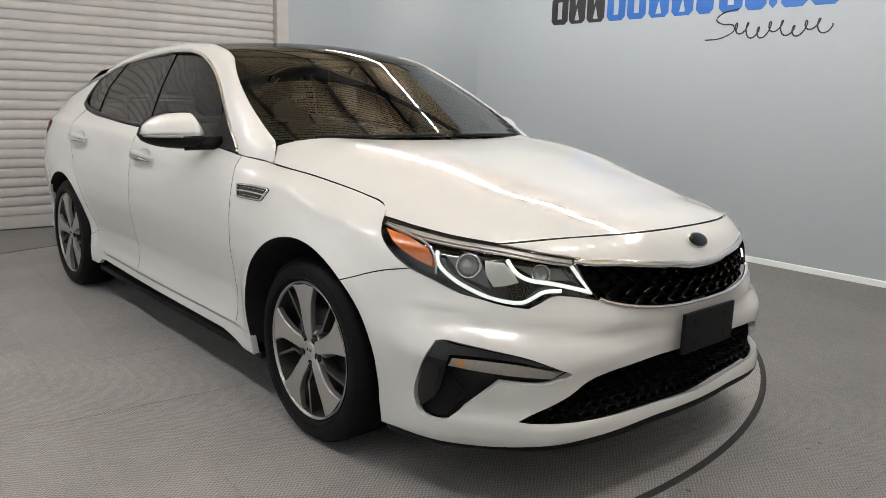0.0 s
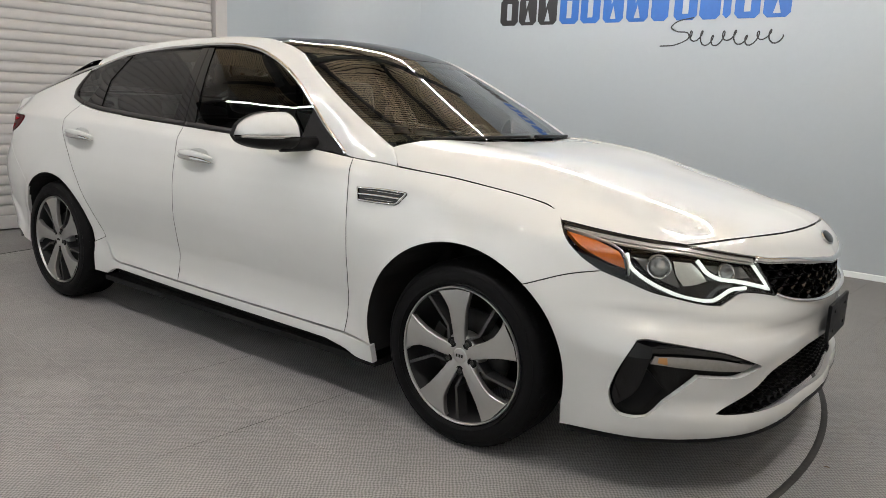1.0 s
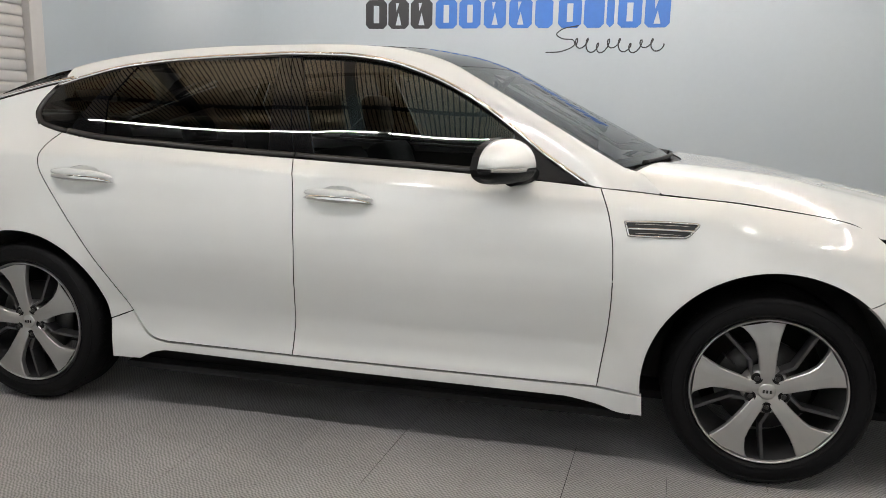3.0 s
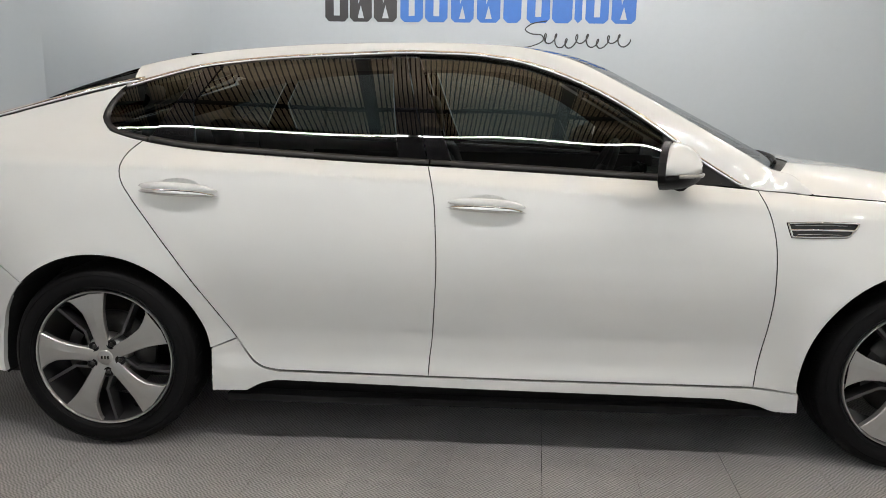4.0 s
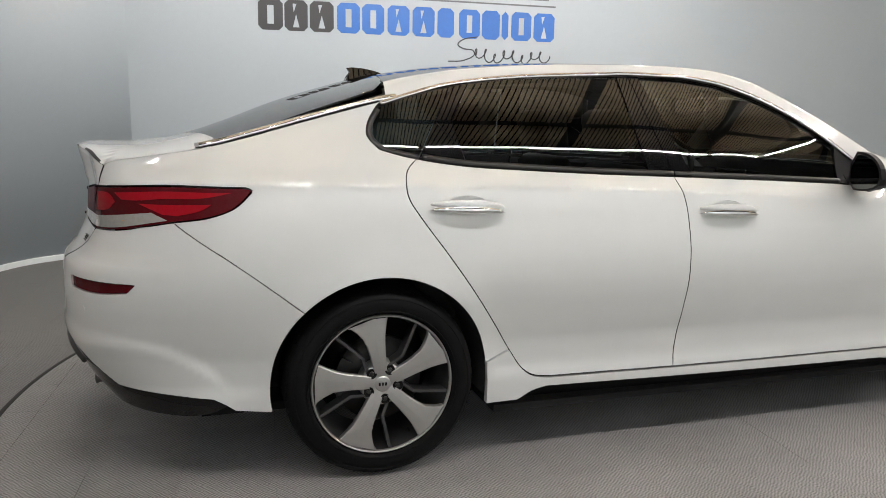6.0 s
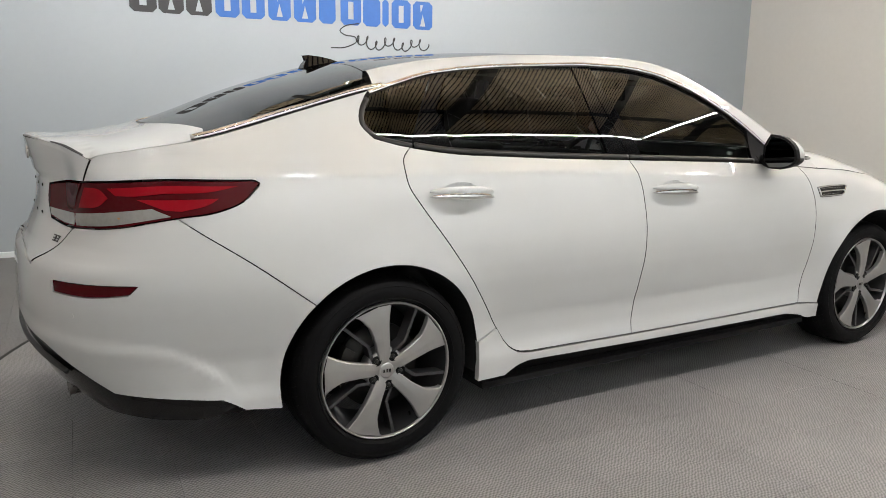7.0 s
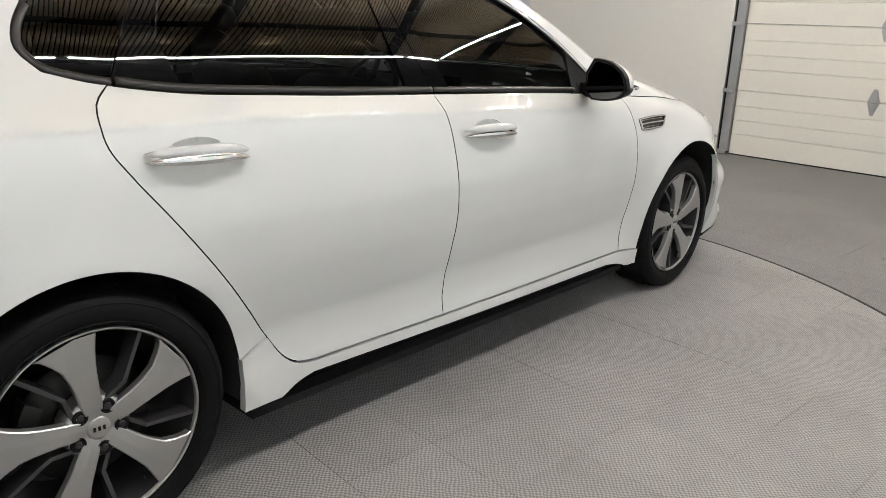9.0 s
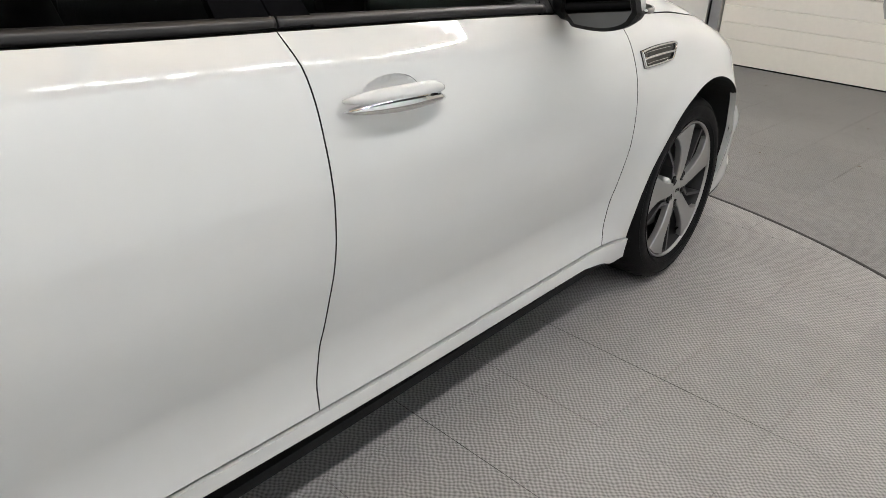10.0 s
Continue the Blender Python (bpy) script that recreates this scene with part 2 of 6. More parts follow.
def panel(name, skin, loop, mat, parent, label="", holes=(), step=.03, gap=.0018, flange=.014, flip=False, rows=(), seal=None):
    """A sheet cut to an outline from a skin, with a turned-in rim; rows: lines along which the mesh is finer."""
    from mathutils.geometry import delaunay_2d_cdt
    loop = shrink(loop, gap)
    holes = [shrink(h, -gap) for h in holes]
    loops = [loop, *holes]
    pts, edges = [], []
    for lp in loops:
        k = len(pts)
        pts += lp
        edges += [(k + i, k + (i + 1) % len(lp)) for i in range(len(lp))]
    q = np.array(loop)
    gx, gy = np.meshgrid(np.arange(q[:, 0].min(), q[:, 0].max(), step), np.arange(q[:, 1].min(), q[:, 1].max(), step * .9))
    gx = (gx + (np.arange(gx.shape[0]) % 2)[:, None] * step * .5).ravel()
    gy = gy.ravel()
    for row in rows:
        gx, gy = np.r_[gx, [p[0] for p in row]], np.r_[gy, [p[1] for p in row]]
    ok = inside(gx, gy, loops)
    gx, gy = gx[ok], gy[ok]
    rim = np.array(pts)
    if len(gx):
        near = np.min((gx[:, None] - rim[None, :, 0]) ** 2 + (gy[:, None] - rim[None, :, 1]) ** 2, 1)
        ok = near > (step * (.15 if rows else .45)) ** 2
        gx, gy = gx[ok], gy[ok]
    allp = [Vector(p) for p in pts] + [Vector((a, b)) for a, b in zip(gx, gy)]
    vs, _, fs, *_ = delaunay_2d_cdt(allp, edges, [], 0, 1e-6)
    uv = np.array([tuple(v) for v in vs])
    tri = np.array([f for f in fs if len(f) == 3])
    c = uv[tri].mean(1)
    tri = tri[inside(c[:, 0], c[:, 1], loops)]
    P = skin(uv[:, 0], uv[:, 1])
    N = normal_of(skin, uv[:, 0], uv[:, 1])
    fn = np.cross(P[tri[:, 1]] - P[tri[:, 0]], P[tri[:, 2]] - P[tri[:, 0]])
    back = np.sum(fn * N[tri[:, 0]], -1) < 0
    tri[back] = tri[back][:, ::-1]
    faces = [tuple(map(int, t)) for t in tri]
    verts, normals, sheet = list(P), list(N), len(faces)
    if flange:
        count = {}
        for t in faces:
            for a, b in ((t[0], t[1]), (t[1], t[2]), (t[2], t[0])):
                count[(a, b)] = 1
        for (a, b) in list(count):
            if (b, a) not in count:
                n = np.cross(P[b] - P[a], N[a])
                n /= np.linalg.norm(n) + 1e-9
                k = len(verts)
                verts += [P[a], P[b], P[b] - N[b] * flange, P[a] - N[a] * flange]
                normals += [n] * 4
                faces.append((k, k + 3, k + 2, k + 1))
    V, N = np.array(verts), np.array(normals)
    if flip:
        V, N = V * (1, -1, 1), N * (1, -1, 1)
        faces = [f[::-1] for f in faces]
    ob = raw(name, V, faces, mat, parent, label, normals=N)
    if seal:
        ob.data.materials.append(seal)
        for f in ob.data.polygons[sheet:]:
            f.material_index = 1
    return ob


def tube(name, line, width, height, mat, parent, label="", skin=None, up=None, flip=False, closed=False):
    """A rounded strip along a 3D line: width across the skin, height off it."""
    P = np.array(line, float)
    T = np.gradient(P, axis=0) if not closed else np.roll(P, -1, 0) - np.roll(P, 1, 0)
    T /= np.linalg.norm(T, axis=1)[:, None] + 1e-9
    U = np.array(up, float) if up is not None else np.tile((0, -1.0, .3), (len(P), 1))
    U = U - T * np.sum(U * T, 1)[:, None]
    U /= np.linalg.norm(U, axis=1)[:, None] + 1e-9
    S = np.cross(T, U)
    width = np.broadcast_to(np.asarray(width, float), (len(P),))
    ring = [(-.5, -.2), (-.5, .45), (-.3, .85), (0, 1), (.3, .85), (.5, .45), (.5, -.2)]
    verts = [p + s * w * a + u * height * b for p, s, u, w in zip(P, S, U, width) for a, b in ring]
    k = len(ring)
    n = len(P)
    faces = [(i * k + j, i * k + j + 1, ((i + 1) % n) * k + j + 1, ((i + 1) % n) * k + j) for i in range(n if closed else n - 1) for j in range(k - 1)]
    if not closed:
        faces += [tuple(range(k))[::-1], tuple((n - 1) * k + j for j in range(k))]
    V = np.array(verts)
    if flip:
        V = V * (1, -1, 1)
        faces = [f[::-1] for f in faces]
    bm = bmesh.new()
    vs = [bm.verts.new(v) for v in V]
    for f in faces:
        bm.faces.new([vs[i] for i in f])
    bmesh.ops.recalc_face_normals(bm, faces=bm.faces)
    return part(name, bm, mat, parent, label, smooth=True)


def on(skin, line, gap=.02):
    """A soft line of the plane laid on a skin: the points and the normals."""
    q = np.array(smooth_line(line, gap))
    return skin(q[:, 0], q[:, 1]), normal_of(skin, q[:, 0], q[:, 1])


def strip_on(name, skin, line, width, height, mat, parent, label="", flip=False, gap=.02):
    P, N = on(skin, line, gap)
    return tube(name, P, width, height, mat, parent, label, up=N, flip=flip)

# ---- the room ----
ROOM = pose(0, 0, 0, 0, 0, -2.2)     # the walls stand a little askew to the car
LEFT, RIGHT, BACK, FRONT, HIGH = -3.69, 5.58, 3.58, -4.05, 3.7


def placed(ob):
    ob.matrix_basis = ROOM @ ob.matrix_basis
    return ob


def room():
    t = .15
    f = boxed("floor", (LEFT - 1, RIGHT + 1, FRONT - 1, BACK + 1, -.25, -.012), CONCRETE)
    placed(tagged(f, "bare dark slab under the grey floor tiles", "floor", kind="structure"))
    # back wall with a coved corner to the shutter side
    bm = bmesh.new()
    plan = [(RIGHT, BACK), (LEFT + 1.0, BACK), (LEFT + .9, BACK)] + [(LEFT + .9 - .9 * math.sin(a), BACK - .9 + .9 * math.cos(a)) for a in np.linspace(.1, 1.57, 15)] + [(LEFT, BACK - 1.0), (LEFT, 1.80)]
    lo = [bm.verts.new((x, y, -.02)) for x, y in plan]
    hi = [bm.verts.new((x, y, HIGH)) for x, y in plan]
    back = [(RIGHT, BACK + t), (LEFT - t, BACK + t), (LEFT - t, 1.80)]
    blo = [bm.verts.new((x, y, -.02)) for x, y in back]
    bhi = [bm.verts.new((x, y, HIGH)) for x, y in back]
    for i in range(len(plan) - 1):
        f = bm.faces.new((lo[i], lo[i + 1], hi[i + 1], hi[i]))
        f.smooth = 0 < i < len(plan) - 2
    for i in range(2):
        bm.faces.new((blo[i], bhi[i], bhi[i + 1], blo[i + 1]))
    bm.faces.new([*lo, *reversed(blo)])
    bm.faces.new([*reversed(hi), *bhi])
    bm.faces.new((lo[-1], blo[-1], bhi[-1], hi[-1]))
    bm.faces.new((lo[0], hi[0], bhi[0], blo[0]))
    bmesh.ops.recalc_face_normals(bm, faces=bm.faces)
    w = part("wall_back", bm, WALL)
    placed(tagged(w, "smooth pale blue-grey painted wall with a coved corner", "wall", kind="structure"))
    # low white base strip along the back wall and round the cove
    verts, faces = [], []
    for (x, y), (ox, oy) in zip(plan, [(0, -1)] * 3 + [(math.sin(a), -math.cos(a)) for a in np.linspace(.1, 1.57, 15)] + [(1, 0)] * 2):
        verts += [(x + ox * .012, y + oy * .012, 0), (x + ox * .012, y + oy * .012, .040), (x + ox * .006, y + oy * .006, .046), (x, y, .046)]
    for i in range(len(plan) - 1):
        faces += [(4 * i + j, 4 * i + j + 1, 4 * i + 5 + j, 4 * i + 4 + j) for j in range(3)]
    placed(tagged(raw("baseboard", verts, faces, WALLCOOL), "low white base strip along the wall", "baseboard", kind="structure"))
    # front wall with the sectional door's opening
    bm = bmesh.new()
    box(bm, RIGHT, RIGHT + t, .985, BACK + t, -.02, HIGH)
    box(bm, RIGHT, RIGHT + t, FRONT, -3.96, -.02, HIGH)
    box(bm, RIGHT, RIGHT + t, -3.96, .985, 2.7, HIGH)
    w = part("wall_front", bm, WALLTWO)
    placed(tagged(w, "off-white painted wall round the sectional door", "wall", kind="structure"))
    bm = bmesh.new()
    box(bm, LEFT - t, LEFT, FRONT, -3.6, -.02, HIGH)
    box(bm, LEFT - t, LEFT, -3.6, 1.80, 3.2, HIGH)
    w = part("wall_shutter", bm, WALLTWO)
    placed(tagged(w, "off-white wall round the roller shutter", "wall", kind="structure"))
    # unseen wall, placed close and pale so it throws light back on the car
    w = boxed("wall_camera", (LEFT - t, RIGHT + t, FRONT - t, FRONT, -.02, HIGH), WALLCOOL)
    placed(tagged(w, "unseen cool white closing wall, set near to bounce light", "wall", kind="structure"))
    # roof of warm slats over a dark void
    c = boxed("ceiling", (LEFT - .2, RIGHT + .2, FRONT - .2, BACK + .2, HIGH + .06, HIGH + .10), SOFFIT)
    placed(tagged(c, "dark void behind the slatted roof", "ceiling", kind="structure"))
    verts, faces = [], []
    x = LEFT
    while x < RIGHT:
        k = len(verts)
        verts += [(x, FRONT, HIGH + .004), (x + .003, FRONT, HIGH), (x + .026, FRONT, HIGH), (x + .029, FRONT, HIGH + .004), (x, BACK, HIGH + .004), (x + .003, BACK, HIGH), (x + .026, BACK, HIGH), (x + .029, BACK, HIGH + .004)]
        faces += [(k, k + 4, k + 5, k + 1), (k + 1, k + 5, k + 6, k + 2), (k + 2, k + 6, k + 7, k + 3)]
        x += .040
    c = raw("ceiling_slats", verts, faces, DECKM)
    placed(tagged(c, "warm white metal roof slats with dark gaps", "ceiling", kind="structure"))
    for y in (-2.20, -1.1, 0.0, 1.0, 1.95):
        bm = bmesh.new()
        box(bm, LEFT, RIGHT, y - .022, y + .022, HIGH - .07, HIGH - .016)
        placed(tagged(part("roof_beam", bm, BEAM), "dark steel roof beam under the ribbed sheet", "beam", "roof beams", "structure"))
    for x in (-2.5, -.92, .70, 2.3, 4.0):
        bm = bmesh.new()
        box(bm, x - .04, x + .04, FRONT, BACK, HIGH - .16, HIGH - .150)
        box(bm, x - .006, x + .006, FRONT, BACK, HIGH - .150, HIGH - .082)
        box(bm, x - .04, x + .04, FRONT, BACK, HIGH - .082, HIGH - .072)
        placed(tagged(part("cross_beam", bm, BEAM), "dark steel cross beam", "beam", "cross beams", "structure"))
    s = boxed("ceiling_soffit", (LEFT, RIGHT, FRONT, -2.25, 3.06, 3.10), SOFFIT)
    placed(tagged(s, "dark matt ceiling over the near side of the bay", "ceiling", kind="structure"))

room()


# ---- lamps ----
def tube_light(a, b):
    """A slim linear lamp between two points, hung under the roof."""
    a, b = Vector(a), Vector(b)
    base = tagged(new("tube_light"), "slim white linear tube lamp under the ceiling", "ceiling lamp", "tube lamps")
    base.matrix_basis = ROOM @ Matrix.Translation((a + b) / 2)
    d = (b - a) / 2
    side_way = Vector((-d.y, d.x, 0)).normalized()
    bm = bmesh.new()
    m = Matrix.LocRotScale((0, 0, .022), d.to_track_quat("X", "Z"), (d.length * 2, .012, .02))
    bmesh.ops.create_cube(bm, size=1.0, matrix=m)
    part("housing", bm, GALV, base)
    bm = bmesh.new()
    rod(bm, -d * .985, d * .985, .004, 8)
    part("tube", bm, TUBE, base)
    for s in (-.8, 0, .8):
        bm = bmesh.new()
        rod(bm, d * s + Vector((0, 0, .05)), d * s + Vector((0, 0, HIGH - a.z - .02)), .004, 6)
        part("hanger", bm, GALV, base)


# a ring of tubes round the car, with cut corners
for x0, x1 in ((-2.90, -.55), (-.50, 1.85), (1.90, 2.38)):
    tube_light((x0, -2.20, 3.0), (x1, -2.20, 3.0))
    tube_light((x0, 1.95, 3.0), (x1, 1.95, 3.0))
# the far diagonal (y above 0) is an added lamp, brightening the front wall
for a, b in (((2.43, -2.17), (3.18, -1.42)), ((2.43, 1.93), (3.18, 1.18))):
    tube_light((*a, 3.0), (*b, 3.0))


tube_light((3.22, -1.36, 3.0), (3.22, 1.12, 3.0))


# ---- roller shutter and sectional door ----
def roller_shutter():
    base = tagged(new("roller_shutter"), "closed white steel roller shutter with curved slats", "roller shutter")
    base.matrix_basis = ROOM @ pose(LEFT - .04, 0, 0)
    pitch, y0, y1 = .083, -3.6, 1.66
    prof = [(0, 0), (.007, .004), (.011, .018), (.012, .040), (.010, .062), (.005, .074), (-.003, .077), (-.003, .083)]
    verts, faces = [], []
    for y in (y0, y1):
        verts += [(x, y, z) for x, z in prof]
    k = len(prof)
    faces = [(j, j + k, j + k + 1, j + 1) for j in range(k - 1)]
    first = raw("slat", verts, faces, SHUTTER, base, smooth=True)
    first.location = (0, 0, .11)
    for i in range(1, 38):
        o = new("slat", first.data)
        o.parent = base
        o.location = (0, 0, .11 + i * pitch)
    boxed("bottom_bar", (-.03, .03, y0, y1, .0, .108), SHUTTER, base, bevel=.004)
    boxed("guide_rail", (-.05, .075, 1.665, 1.798, 0, 3.2), SHUTTER, base, "white steel guide rail", .006)
    boxed("guide_rail", (-.05, .075, -3.72, -3.605, 0, 3.2), SHUTTER, base, "white steel guide rail", .006)


def sectional_door():
    base = tagged(new("sectional_door"), "closed white sectional overhead door with pressed grooves", "garage door")
    base.matrix_basis = ROOM @ pose(RIGHT + .03, 0, 0)
    h = .638
    y0, y1 = -3.95, .855
    first = None
    for i in range(4):
        if not first:
            pts = [(.0, .0)]
            for g in (.20, .34, .48):
                pts += [(0, g - .007), (.008, g), (0, g + .004)]
            pts += [(0, h - .012), (.012, h - .004), (.012, h - .002)]
            verts = [(x, y, z) for y in (y0, y1) for x, z in pts] + [(.05, y0, 0), (.05, y0, h - .002), (.05, y1, 0), (.05, y1, h - .002)]
            k = len(pts)
            faces = [(j + 1, j, j + k, j + k + 1) for j in range(k - 1)]
            e = 2 * k
            faces += [(*range(k), e + 1, e), (*reversed(range(k, 2 * k)), e + 2, e + 3)]
            first = raw("door_section", verts, faces, DOORWHITE, base, "white pressed steel door section")
            ob = first
        else:
            ob = new("door_section", first.data)
            ob.parent = base
        ob.location = (0, 0, .012 + i * h)
    for z in (.644, 1.282, 1.92):
        for y in (-.40, -2.4):
            bm = bmesh.new()
            plate = [bm.verts.new((-.006, y + a, z + b)) for a, b in ((-.014, .115), (.014, .115), (.048, .015), (.048, -.015), (.014, -.115), (-.014, -.115), (-.048, -.015), (-.048, .015))]
            low = [bm.verts.new((0, v.co.y, v.co.z)) for v in plate]
            bm.faces.new(plate)
            for q in range(8):
                bm.faces.new((plate[q], low[q], low[(q + 1) % 8], plate[(q + 1) % 8]))
            bmesh.ops.recalc_face_normals(bm, faces=bm.faces)
            rod(bm, (-.01, y - .032, z), (-.01, y + .032, z), .008)
            o = part("hinge", bm, GALV, base, "galvanised strap hinge")
    boxed("bottom_seal", (-.004, .05, y0, y1, 0, .012), RUBBER, base)
    boxed("door_track", (-.045, .02, .862, .948, .03, 2.7), GALV, base, "galvanised vertical track", .004)
    boxed("track_seal", (-.028, .02, .950, .972, .0, 2.7), RUBBER, base, "black rubber edge seal")
    for z in (.025, .64, 1.28, 1.92):
        boxed("track_bracket", (-.06, -.046, .87, .985, z - .02, z + .02), GALV, base, "", .003)


roller_shutter()
sectional_door()
bm = bmesh.new()
box(bm, RIGHT - .05, RIGHT - .002, 1.02, 1.085, .14, .20, .004)
box(bm, RIGHT - .012, RIGHT - .001, .99, 1.02, .155, .185, .002)
s = part("door_sensor", bm, GALV)
placed(tagged(s, "small grey door safety sensor beside the sectional door", "sensor"))


# ---- the sign on the wall: plain blocks where a trade name stands ----
def wall_sign():
    base = tagged(new("wall_sign"), "blue and black vinyl trade sign on the pale wall", "wall sign")
    base.matrix_basis = ROOM @ pose(-.137, BACK - .003, 0)

    def block(x0, x1, z0, z1, mat, cut=0):
        w, h, r = x1 - x0, z1 - z0, .035
        loop = [(x0 + r, z0), (x1 - r, z0), (x1, z0 + r), (x1, z1 - r), (x1 - r, z1), (x0 + r, z1), (x0, z1 - r), (x0, z0 + r)]
        holes = []
        cx = (x0 + x1) / 2
        if cut == 1:
            holes = [[(cx - w * .13, z0 + h * .2), (cx + w * .13, z0 + h * .2), (cx + w * .13, z1 - h * .2), (cx - w * .13, z1 - h * .2)]]
        if cut == 2:
            holes = [[(cx - w * .14, z0 + h * .12), (cx + w * .14, z0 + h * .12), (cx, z0 + h * .55)], [(cx - w * .14, z1 - h * .12), (cx + w * .02, z1 - h * .12), (cx - w * .1, z0 + h * .6)]]
        flat = lambda u, v: np.stack([np.asarray(u, float), 0 * np.asarray(u, float), np.asarray(v, float)], -1)
        o = panel("letter_block", flat, loop, mat, base, holes=holes, step=.2, gap=0, flange=0)
        return o
    z0, z1 = 1.945, 2.205
    edges = [(-1.485, -1.275, 1), (-1.262, -1.062, 2), (-1.044, -.835, 2), (-.805, -.602, 1), (-.582, -.382, 1), (-.352, -.150, 2), (-.122, .085, 2), (.112, .270, 0),
             (.318, .520, 1), (.540, .715, 0), (.735, .800, 0), (.830, 1.030, 1), (1.055, 1.265, 2)]
    for i, (a, b, cut) in enumerate(edges):
        block(a, b, z0, z1, INK if i < 3 else BLUE, cut)
    boxed("rule", (-.6, 1.27, -.001, .001, 2.262, 2.276), GREYINK, base)
    for x0, x1 in ((.55, .74), (.78, .98), (1.02, 1.2)):
        boxed("bar", (x0, x1, -.001, .001, 2.32, 2.42), GREYINK, base)
    # a plain flourish where a handwritten word stands
    line = []
    for k in range(90):
        s = k / 89
        x = .46 + .76 * s + .028 * math.sin(s * 52 + 1.2)
        z = 1.795 + .050 * math.sin(s * 52) * (1 - .2 * s) + .025 * math.sin(s * 17)
        line.append((x, 0, z))
    tube("flourish", line, .011, .001, INK, base, up=np.tile((0, -1.0, 0), (90, 1)))
    loop = smooth_line([(.22, 1.735), (.36, 1.745), (.47, 1.80), (.46, 1.84), (.36, 1.855), (.31, 1.89), (.36, 1.935), (.50, 1.965)])
    tube("flourish", [(x, 0, z) for x, z in loop], .010, .001, INK, base, up=np.tile((0, -1.0, 0), (len(loop), 1)))


wall_sign()


# ---- surfaces of the car ----
def spline(xs, ys):
    """A natural cubic through the points."""
    xs, ys = np.array(xs, float), np.array(ys, float)
    h = np.diff(xs)
    n = len(xs)
    a, b = np.zeros((n, n)), np.zeros(n)
    a[0, 0] = a[-1, -1] = 1
    for i in range(1, n - 1):
        a[i, i - 1:i + 2] = h[i - 1], 2 * (h[i - 1] + h[i]), h[i]
        b[i] = 3 * ((ys[i + 1] - ys[i]) / h[i] - (ys[i] - ys[i - 1]) / h[i - 1])
    c = np.linalg.solve(a, b)

    def at(x):
        x = np.asarray(x, float)
        i = np.clip(np.searchsorted(xs, x) - 1, 0, n - 2)
        d = x - xs[i]
        s = (ys[i + 1] - ys[i]) / h[i] - h[i] * (2 * c[i] + c[i + 1]) / 3
        return ys[i] + s * d + c[i] * d ** 2 + (c[i + 1] - c[i]) / (3 * h[i]) * d ** 3
    return at


def bend(*pairs):
    """A monotone curve through (x, y) pairs, straight on beyond the ends."""
    xs, ys = np.array(pairs, float).T
    h, s = np.diff(xs), np.diff(ys) / np.diff(xs)
    m = np.r_[s[0], [0 if p * q <= 0 else 2 * p * q / (p + q) for p, q in zip(s, s[1:])], s[-1]]

    def at(x):
        x = np.asarray(x, float)
        i = np.clip(np.searchsorted(xs, x) - 1, 0, len(xs) - 2)
        t = (x - xs[i]) / h[i]
        inner = ((1 + 2 * t) * (1 - t) ** 2 * ys[i] + t * (1 - t) ** 2 * h[i] * m[i]
                 + t * t * (3 - 2 * t) * ys[i + 1] + t * t * (t - 1) * h[i] * m[i + 1])
        return np.where(x < xs[0], ys[0] + (x - xs[0]) * m[0], np.where(x > xs[-1], ys[-1] + (x - xs[-1]) * m[-1], inner))
    return at


def ease(x, a, b):
    t = np.clip((np.asarray(x, float) - a) / (b - a), 0, 1)
    return t * t * (3 - 2 * t)


# plan of the body at waist height, from the middle of the tail to the middle of the nose
PLAN = np.array([(-2.48, 0), (-2.468, .25), (-2.425, .48), (-2.34, .665), (-2.22, .775), (-2.05, .842), (-1.8, .888), (-1.4, .902),
                 (-1.0, .895), (-.25, .910), (.4, .915), (.88, .917), (1.4, .926), (1.68, .903), (1.86, .835), (2.05, .725),
                 (2.2, .585), (2.305, .42), (2.37, .22), (2.39, 0)])
_run = np.r_[0, np.cumsum(np.hypot(*np.diff(PLAN, axis=0).T))]
RUN = _run - _run[9] - .25
U0, U1 = RUN[0], RUN[-1]
plan_x, plan_y = spline(RUN, PLAN[:, 0]), spline(RUN, PLAN[:, 1])
door_in = bend((.15, -.045), (.25, -.036), (.30, -.038), (.366, -.048), (.43, -.046), (.496, -.031), (.56, -.017), (.62, -.005), (.685, 0),
               (.746, 0), (.806, -.005), (.863, -.015), (.905, -.0230), (.94, -.0315), (.965, -.0388), (.974, -.0420), (.980, -.0450), (.986, -.0490), (1.005, -.0650), (1.030, -.0870), (1.042, -.0955), (1.06, -.1052), (1.10, -.1260), (1.2, -.1780), (1.5, -.3340))
# height of the shoulder crease along the side
crease = bend((-2.4, 1.026), (-1.83, 1.020), (-1.38, 1.011), (-.82, 1.000), (-.30, .980), (0, .963), (.35, .950), (.79, .930), (1.2, .915))
fender_in = bend((-.75, -.045), (-.65, -.036), (-.58, -.028), (-.45, -.012), (-.33, 0), (-.25, 0), (-.16, -.014), (-.09, -.032), (-.05, -.050),
                 (-.02, -.082), (0, -.12), (.03, -.2))
fender_top = bend((.8, .962), (1.0, .956), (1.15, .947), (1.27, .936), (1.39, .922), (1.49, .907), (1.6, .89), (1.71, .868), (1.95, .85), (2.4, .84))
